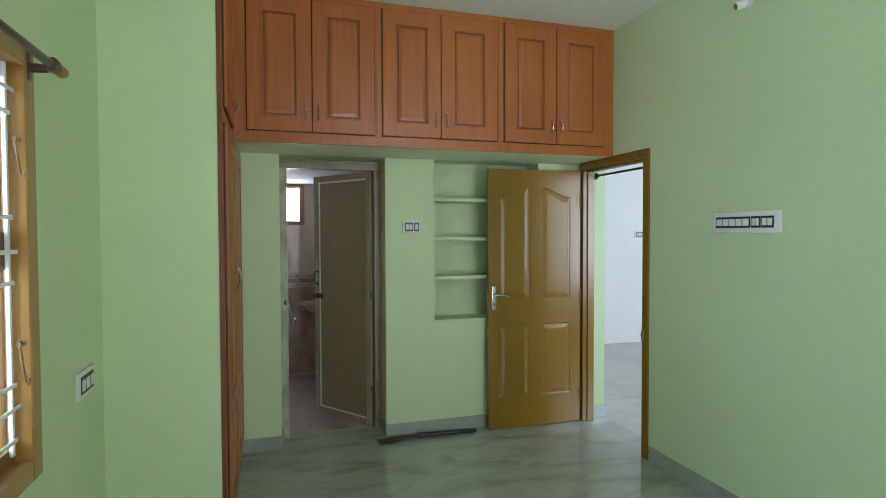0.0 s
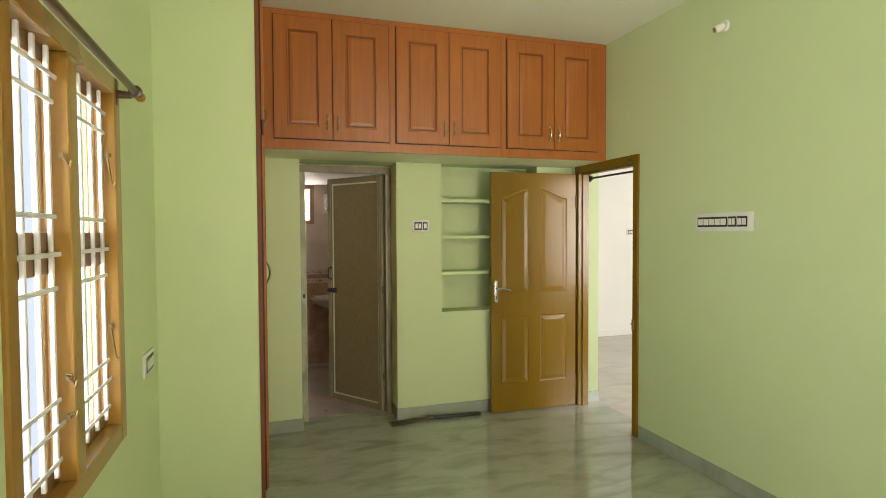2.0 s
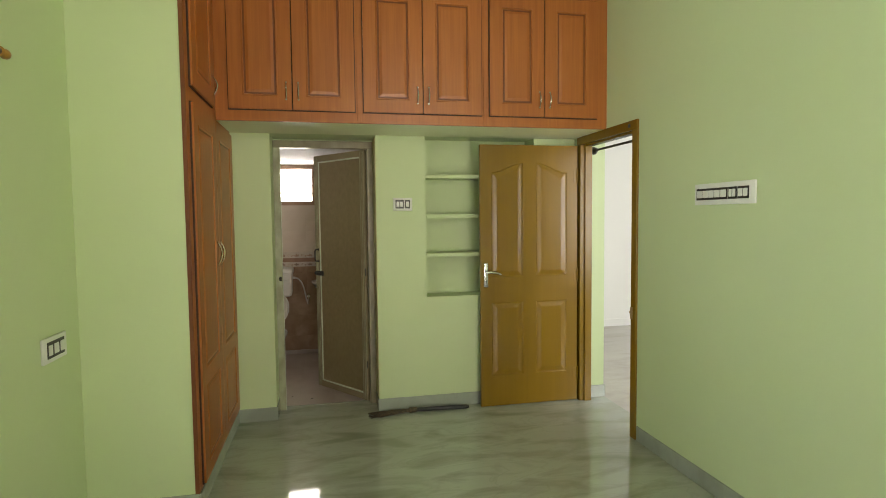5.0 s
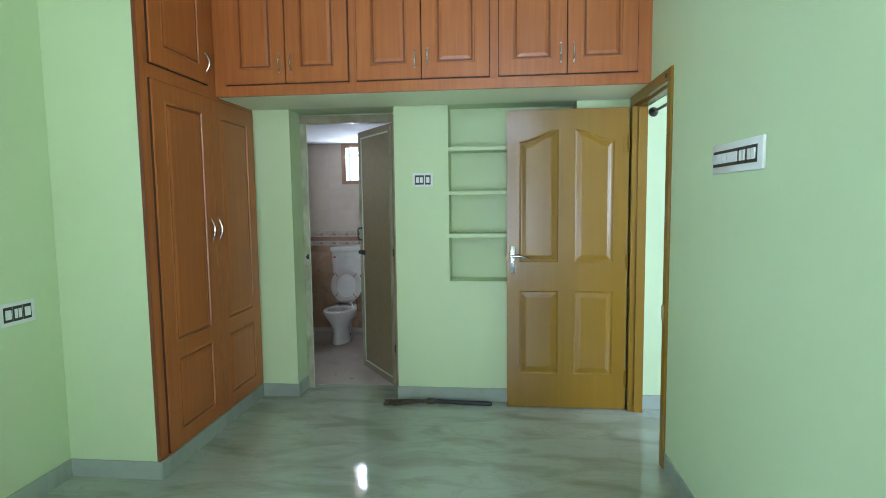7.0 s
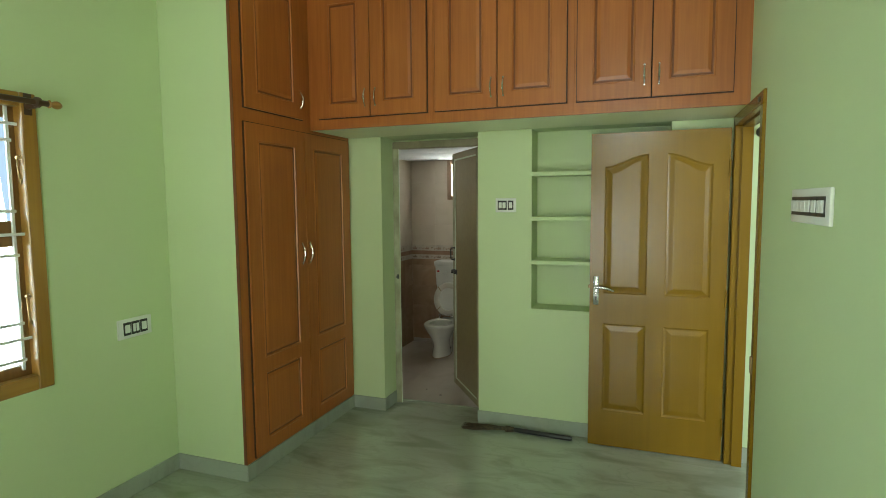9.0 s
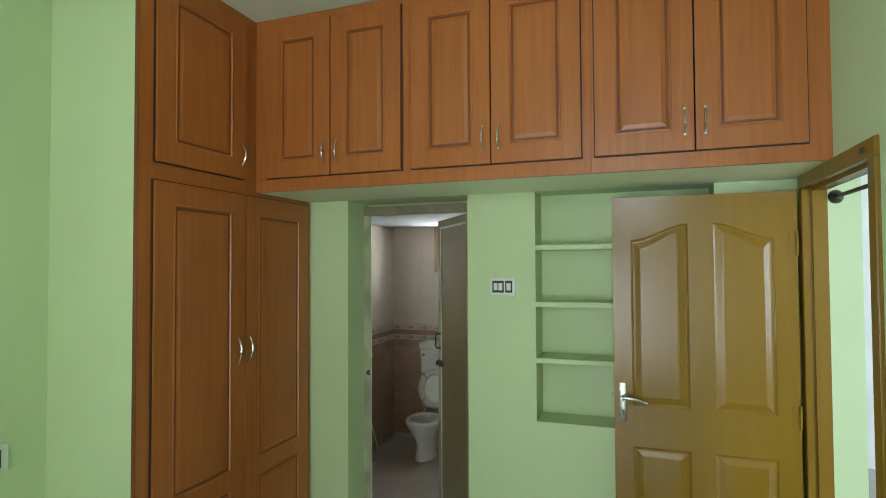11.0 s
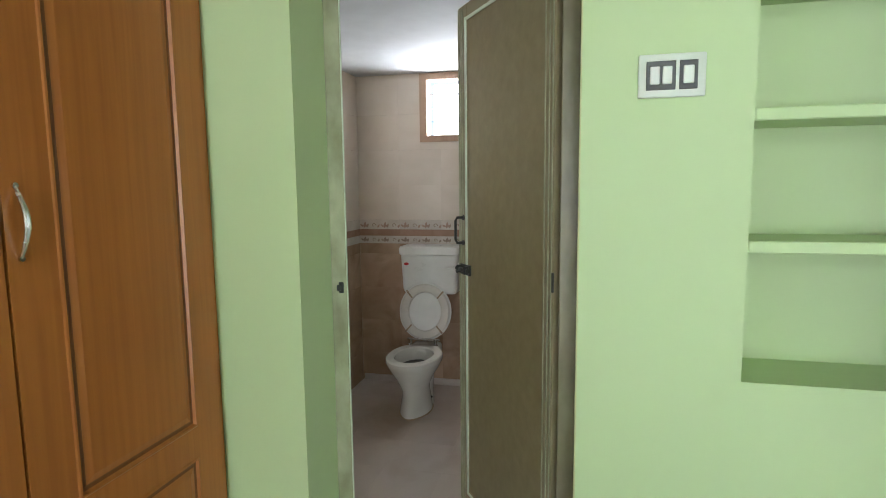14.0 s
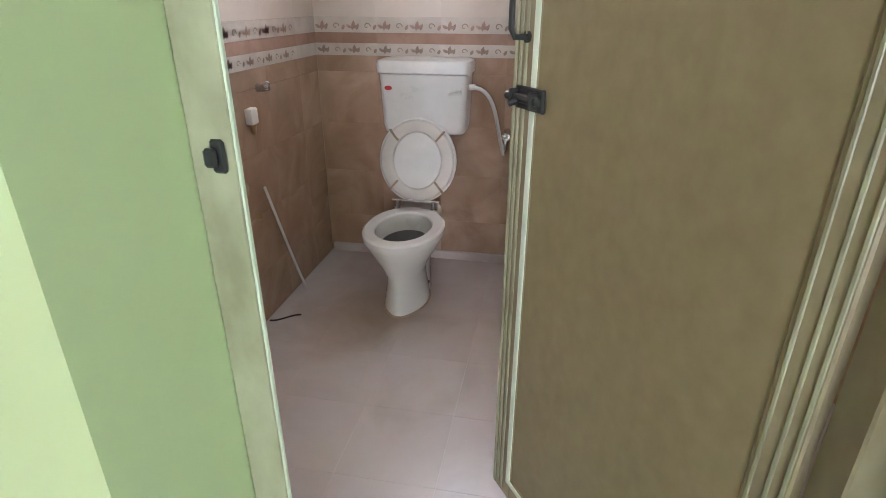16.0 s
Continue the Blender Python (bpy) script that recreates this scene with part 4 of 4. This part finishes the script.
CYF, CYB = 6.150, 6.326
cis = part("cistern", loft(bmesh.new(), [rrect(-0.395, -0.060, CYF + 0.030, CYB, 0.622, 0.03), rrect(-0.408, -0.046, CYF + 0.012, CYB, 0.632, 0.03), rrect(-0.414, -0.040, CYF + 0.005, CYB, 0.66, 0.028), rrect(-0.424, -0.030, CYF, CYB, 0.885, 0.025)], True, True), PLASTIC, wc, "white plastic cistern", True)
part("cistern_lid", loft(bmesh.new(), [rrect(-0.426, -0.028, CYF - 0.003, CYB, 0.884, 0.026), rrect(-0.434, -0.020, CYF - 0.011, CYB, 0.890, 0.028), rrect(-0.436, -0.018, CYF - 0.013, CYB, 0.925, 0.028), rrect(-0.430, -0.024, CYF - 0.007, CYB, 0.940, 0.028), rrect(-0.405, -0.047, CYF + 0.014, CYB, 0.944, 0.026)], True, True), PLASTIC, cis, "", True)
part("badge", turned(tube(bmesh.new(), [(0, 0.003, 0), (0, -0.003, 0)], 0.010, 16), pose(-0.382, CYF + 0.001, 0.826) @ Matrix.Diagonal((1.7, 1, 1, 1))), REDBADGE, cis, "small red oval badge")
part("flush_pipe", tube(bmesh.new(), [(CX, 6.24, 0.624), (CX, 6.24, F + 0.34), (CX, 6.19, F + 0.31)], 0.02, 12), PLASTIC, wc, "white flush pipe", True)
bm = tube(bmesh.new(), [(-0.062, CYF + 0.002, 0.812), (-0.062, CYF - 0.020, 0.812)], 0.010, 10)
tube(bm, [(-0.062, CYF - 0.018, 0.812), (-0.085, CYF - 0.022, 0.810), (-0.108, CYF - 0.020, 0.806)], [0.009, 0.008, 0.006], 8)
part("flush_lever", bm, PLASTIC, cis, "", True)
# water supply to the cistern
supply = thing("cistern_supply", "white hose and steel angle valve on the brown tiles", "pipe", at=pose(0.05, 0, 0))
def bez(a, b, c, d, n=14):
    a, b, c, d = map(Vector, (a, b, c, d))
    return [a * (1 - s) ** 3 + b * 3 * s * (1 - s) ** 2 + c * 3 * s * s * (1 - s) + d * s ** 3 for s in (k / n for k in range(n + 1))]
part("hose", tube(bmesh.new(), bez((-0.034, 6.22, 0.828), (0.10, 6.22, 0.84), (0.085, 6.25, 0.66), (0.128, 6.272, 0.520)), 0.0085, 10), PLASTIC, supply, "white hose", True)
part("hose_nut", tube(bmesh.new(), [(-0.036, 6.22, 0.828), (-0.004, 6.22, 0.830)], 0.013, 8), PLASTIC, supply)
bm = tube(bmesh.new(), [(0.138, BY1, 0.615), (0.138, 6.262, 0.612)], [0.018, 0.013], 10)
tube(bm, [(0.138, 6.272, 0.60), (0.128, 6.272, 0.520)], [0.011, 0.008], 10)
tube(bm, [(0.138, 6.268, 0.612), (0.138, 6.235, 0.612)], [0.020, 0.018], 10)
part("angle_valve", bm, STEEL, supply, "chromed angle valve", True)

# side wall fittings
tap = thing("wall_tap", "small chromed tap on the brown tiles", "tap")
bm = tube(bmesh.new(), [(BX0, 5.735, 0.872), (BX0 + 0.05, 5.735, 0.872)], [0.016, 0.011], 10)
tube(bm, [(BX0 + 0.03, 5.72, 0.876), (BX0 + 0.03, 5.765, 0.884)], 0.010, 8)
part("tap_body", bm, STEEL, tap, "", True)
spray = thing("health_faucet", "white hand spray in a wall holder with thin white hose", "hand shower")
part("spray_holder", one(BX0, BX0 + 0.03, 5.615, 5.665, 0.752, 0.812, bevel=0.006, seg=2), PLASTIC, spray, "", True)
part("spray_neck", tube(bmesh.new(), [(BX0 + 0.018, 5.64, 0.752), (BX0 + 0.018, 5.64, 0.715)], [0.011, 0.008], 8), BRASS, spray, "")
part("hose", tube(bmesh.new(), bez((BX0 + 0.018, 5.66, 0.50), (BX0 + 0.02, 5.72, 0.35), (BX0 + 0.03, 5.80, 0.12), (BX0 + 0.05, 5.86, BZ0 + 0.006)), 0.0055, 8), PLASTIC, spray, "thin cream hose", True)
part("loose_end", tube(bmesh.new(), bez((BX0 + 0.015, 5.56, BZ0 + 0.005), (BX0 + 0.06, 5.56, BZ0 + 0.006), (BX0 + 0.08, 5.62, BZ0 + 0.006), (BX0 + 0.13, 5.62, BZ0 + 0.012), 8), 0.004, 6), BLACK, spray, "dark wire end on the floor")
outlet = thing("wall_plug", "capped brass water outlet in the brown tiles", "outlet")
part("plug", tube(bmesh.new(), [(BX0, 5.615, 0.392), (BX0 + 0.018, 5.615, 0.392)], [0.016, 0.014], 10), BRASS, outlet, "", True)

basin = thing("wash_basin", "white ceramic wash basin on the bath wall", "basin")
bm = bmesh.new()
loft(bm, [oval(0.50, 6.16, 0.06, 0.08, 0.650), oval(0.50, 6.15, 0.15, 0.12, 0.680), oval(0.50, 6.12, 0.235, 0.18, 0.735), oval(0.50, 6.11, 0.275, 0.21, 0.780), oval(0.50, 6.11, 0.272, 0.208, 0.80), oval(0.50, 6.11, 0.235, 0.17, 0.797), oval(0.50, 6.11, 0.20, 0.14, 0.73), oval(0.50, 6.12, 0.10, 0.08, 0.68)], True, True)
part("bowl", bm, CERAMIC, basin, "", True)
part("rear_deck", one(0.26, 0.74, 6.24, BY1 - 0.001, 0.70, 0.80, bevel=0.02, seg=3), CERAMIC, basin, "", True)
heater = thing("water_heater", "small white wall heater with a shiny front panel", "water heater")
part("casing", one(0.405, 0.600, 6.235, BY1 - 0.001, 1.755, 1.985, bevel=0.02, seg=3), PLASTIC, heater, "", True)
part("front_panel", one(0.428, 0.577, 6.225, 6.236, 1.80, 1.945, bevel=0.008, seg=2), STEEL, heater, "shiny steel front panel", True)

def scrap(x, y, w, turn):
    """A curled bit of dark litter lying on the bath floor."""
    ob = thing("litter", "small curled dark scrap on the pinkish bath floor", "litter", "scraps on the bath floor", at=pose(x, y, BZ0 + 0.0012, 0, 0, turn))
    bm = bmesh.new()
    tube(bm, [(-w, 0, 0.001), (-w * 0.4, w * 0.25, 0.003), (w * 0.3, w * 0.1, 0.004), (w, -w * 0.3, 0.001)], [0.0012, 0.0032, 0.0030, 0.0010], 7)
    part("flake", bm, BLACK, ob, "", True)


scrap(0.247, 4.638, 0.012, 20)
scrap(0.080, 4.740, 0.008, 75)

# ---- hall beyond the room door ----
HX0, HX1, HY0, HY1 = XR + T, 7.0, 0.5, 6.60
setting("hall_floor", one(HX0, HX1 + 0.2, HY0 - 0.2, HY1 + 0.2, -0.12, 0.0), HALLF, "polished pale cream-grey hall floor")
setting("hall_ceiling", one(HX0, HX1 + 0.2, HY0 - 0.2, HY1 + 0.2, ZC, ZC + 0.12), WHITE, "white hall ceiling")
setting("wall_hall_back", one(HX0, HX1 + 0.2, HY1, HY1 + 0.2, 0, ZC), HALLP, "bright cream hall wall")
# unseen wall, its opening added to let the hall lamp in
setting("wall_hall_front", boxes((HX0, 4.2, HY0 - 0.2, HY0, 0, ZC), (5.8, HX1 + 0.2, HY0 - 0.2, HY0, 0, ZC), (4.2, 5.8, HY0 - 0.2, HY0, 0, 0.75), (4.2, 5.8, HY0 - 0.2, HY0, 2.45, ZC)), HALLP, "unseen cream hall wall with an assumed window opening")
setting("wall_hall_side", one(HX1, HX1 + 0.2, HY0, HY1, 0, ZC), HALLP, "cream hall wall")
setting("wall_hall_bath_side", one(HX0 - 0.05, HX0, YBI, HY1, 0, ZC), HALLP, "cream hall wall")
setting("baseboard", one(HX0, HX1, HY1 - SKT, HY1, 0, SKH, bevel=0.002), HALLP, "cream painted hall skirting")

# ---- tiles, last ----
TX, TH = 0.30, 0.24
ROWS_LOW = [BZ0, 0.15, 0.39, 0.63, 0.872, 0.943]
ROWS_UP = [1.110, 1.350, 1.590, 1.830, BZC]
shared = {}


def piece(name, w, d, h, mat):
    """One bevelled piece, lying from its lower corner: w along x, d outwards (-y), h up."""
    key = (name, round(w, 3), round(h, 3), mat.name)
    if key not in shared:
        bm = bmesh.new()
        b = 0.0003
        lo = [bm.verts.new(p) for p in ((0, 0, 0), (w, 0, 0), (w, 0, h), (0, 0, h))]
        md = [bm.verts.new(p) for p in ((0, -d + b, 0), (w, -d + b, 0), (w, -d + b, h), (0, -d + b, h))]
        hi = [bm.verts.new(p) for p in ((b, -d, b), (w - b, -d, b), (w - b, -d, h - b), (b, -d, h - b))]
        for a, c in ((lo, md), (md, hi)):
            for k in range(4):
                bm.faces.new((a[k], a[(k + 1) % 4], c[(k + 1) % 4], c[k]))
        bm.faces.new(hi)
        shared[key] = mesh_from(name, bm, mat)
    return shared[key]


def lay(name, parent, mesh, m):
    ob = new(name, mesh)
    ob.parent = parent
    ob.matrix_world = m
    return ob


def motif_mesh(name, tall, pink, mat):
    """Flat glazed scrolls and leaves of one border tile, 0.30 wide, a hair proud."""
    bm = bmesh.new()
    def stroke(pts, w):
        for (x0, z0), (x1, z1) in zip(pts, pts[1:]):
            d = Vector((x1 - x0, 0, z1 - z0))
            nrm = Vector((-d.z, 0, d.x)).normalized() * w
            a, b = Vector((x0, 0, z0)), Vector((x1, 0, z1))
            bm.faces.new([bm.verts.new(q) for q in (a - nrm, b - nrm, b + nrm, a + nrm)])
    def leaf_shape(x, z, ln, wd, turn):
        c, s = math.cos(radians(turn)), math.sin(radians(turn))
        bm.faces.new([bm.verts.new((x + ln * u * c - wd * v * s, 0, z + ln * u * s + wd * v * c)) for u, v in ((0, 0), (0.3, 0.5), (0.7, 0.42), (1, 0), (0.7, -0.42), (0.3, -0.5))])
    for x0 in (0.035, 0.185):
        if pink:
            leaf_shape(x0, 0.006, tall * 0.9, 0.018, 78)
            leaf_shape(x0 + 0.004, 0.016, tall * 0.6, 0.014, 25)
            leaf_shape(x0 - 0.004, 0.016, tall * 0.6, 0.014, 150)
            leaf_shape(x0 - 0.05, 0.008, tall * 0.55, 0.014, 60)
        else:
            r = tall * 0.34
            stroke([(x0 + 0.07 + (r - 0.0015 * k) * math.cos(0.55 * k), tall * 0.45 + (r - 0.0015 * k) * math.sin(0.55 * k)) for k in range(11)], 0.0022)
            leaf_shape(x0 + 0.02, 0.008, tall * 0.6, 0.012, 70)
    bmesh.ops.solidify(bm, geom=bm.faces[:], thickness=0.0006)
    return mesh_from(name, bm, mat)


M_TOP, M_TOPP = motif_mesh("motif", 0.052, False, MOTIF), motif_mesh("motif", 0.050, True, MOTIFL)
M_LOW, M_LOWP = motif_mesh("motif", 0.046, False, MOTIF), motif_mesh("motif", 0.044, True, MOTIF)
G = 0.0002


def tile_wall(parent, length, at, hole=None):
    """Rows of tiles on a wall; at(u, z) is the pose of a piece at u along the wall and height z."""
    n = math.ceil(length / TX)
    for k in range(n):
        u0, u1 = k * TX, min((k + 1) * TX, length)
        if u1 - u0 < 0.02:
            continue
        for rows, mat in ((ROWS_LOW, TILELOW), (ROWS_UP, TILEUP)):
            for z0, z1 in zip(rows, rows[1:]):
                cuts = [(u0, u1, z0, z1)]
                if hole:
                    a, b, c, d = hole
                    nxt = []
                    for p0, p1, q0, q1 in cuts:
                        if p1 <= a or p0 >= b or q1 <= c or q0 >= d:
                            nxt.append((p0, p1, q0, q1))
                            continue
                        if p0 < a: nxt.append((p0, a, q0, q1))
                        if p1 > b: nxt.append((b, p1, q0, q1))
                        if q0 < c: nxt.append((max(p0, a), min(p1, b), q0, c))
                        if q1 > d: nxt.append((max(p0, a), min(p1, b), d, q1))
                    cuts = nxt
                for p0, p1, q0, q1 in cuts:
                    if p1 - p0 > 0.012 and q1 - q0 > 0.012:
                        lay("tile", parent, piece("tile", p1 - p0 - 2 * G, 0.007, q1 - q0 - 2 * G, mat), at(p0 + G, q0 + G))
        for z0, z1, mat in ((0.943, 0.997, TILEBAND), (0.997, 1.043, TILEMID), (1.043, 1.110, TILEBAND)):
            t = lay("border_tile", parent, piece("border_tile", u1 - u0 - 2 * G, 0.008, z1 - z0 - 2 * G, mat), at(u0 + G, z0 + G))
            if u1 - u0 > 0.29 and mat is TILEBAND:
                top = z0 > 1.03
                for me, proud in zip((M_TOP, M_TOPP) if top else (M_LOW, M_LOWP), (0.0085, 0.0093)):
                    o = lay("motif", t, me, at(u0, z0 + 0.003) @ pose(0, -proud, 0))
                    o.matrix_parent_inverse = t.matrix_world.inverted()
                    o.matrix_world = at(u0, z0 + 0.003) @ pose(0, -proud, 0)


tile_wall(wall_bb, BX1 - BX0, lambda u, z: pose(BX0 + u, BY1 + 0.007, z), (-0.272 - BX0, 0.302 - BX0, 1.640, 2.092))
tile_wall(wall_bl, BY1 - 0.001 - 4.316, lambda u, z: pose(BX0 - 0.007, 4.316 + u, z, 0, 0, 90))
tile_wall(wall_br, BY1 - 0.001 - 4.324, lambda u, z: pose(BX1 + 0.0005, BY1 - 0.001 - u, z, 0, 0, -90))
tile_wall(wall_bf, BX1 - 0.79, lambda u, z: pose(BX1 - 0.001 - u, YBI + 0.0035, z, 0, 0, 180))
tile_wall(wall_bf, 0.77, lambda u, z: pose(0.004 - u, YBI + 0.0035, z, 0, 0, 180))

bed = bpy.data.objects["bath_floor_bed"]
ys = [4.316] + [5.43 + 0.3 * k for k in range(-3, 4) if 4.30 < 5.43 + 0.3 * k < BY1 - 0.02] + [BY1 - 0.002]
xs = [BX0 + 0.001] + [-0.152 + 0.298 * k for k in range(-2, 6) if BX0 + 0.01 < -0.152 + 0.298 * k < BX1 - 0.01] + [BX1 - 0.001]
for xa, xb in zip(xs, xs[1:]):
    for ya, yb in zip(ys, ys[1:]):
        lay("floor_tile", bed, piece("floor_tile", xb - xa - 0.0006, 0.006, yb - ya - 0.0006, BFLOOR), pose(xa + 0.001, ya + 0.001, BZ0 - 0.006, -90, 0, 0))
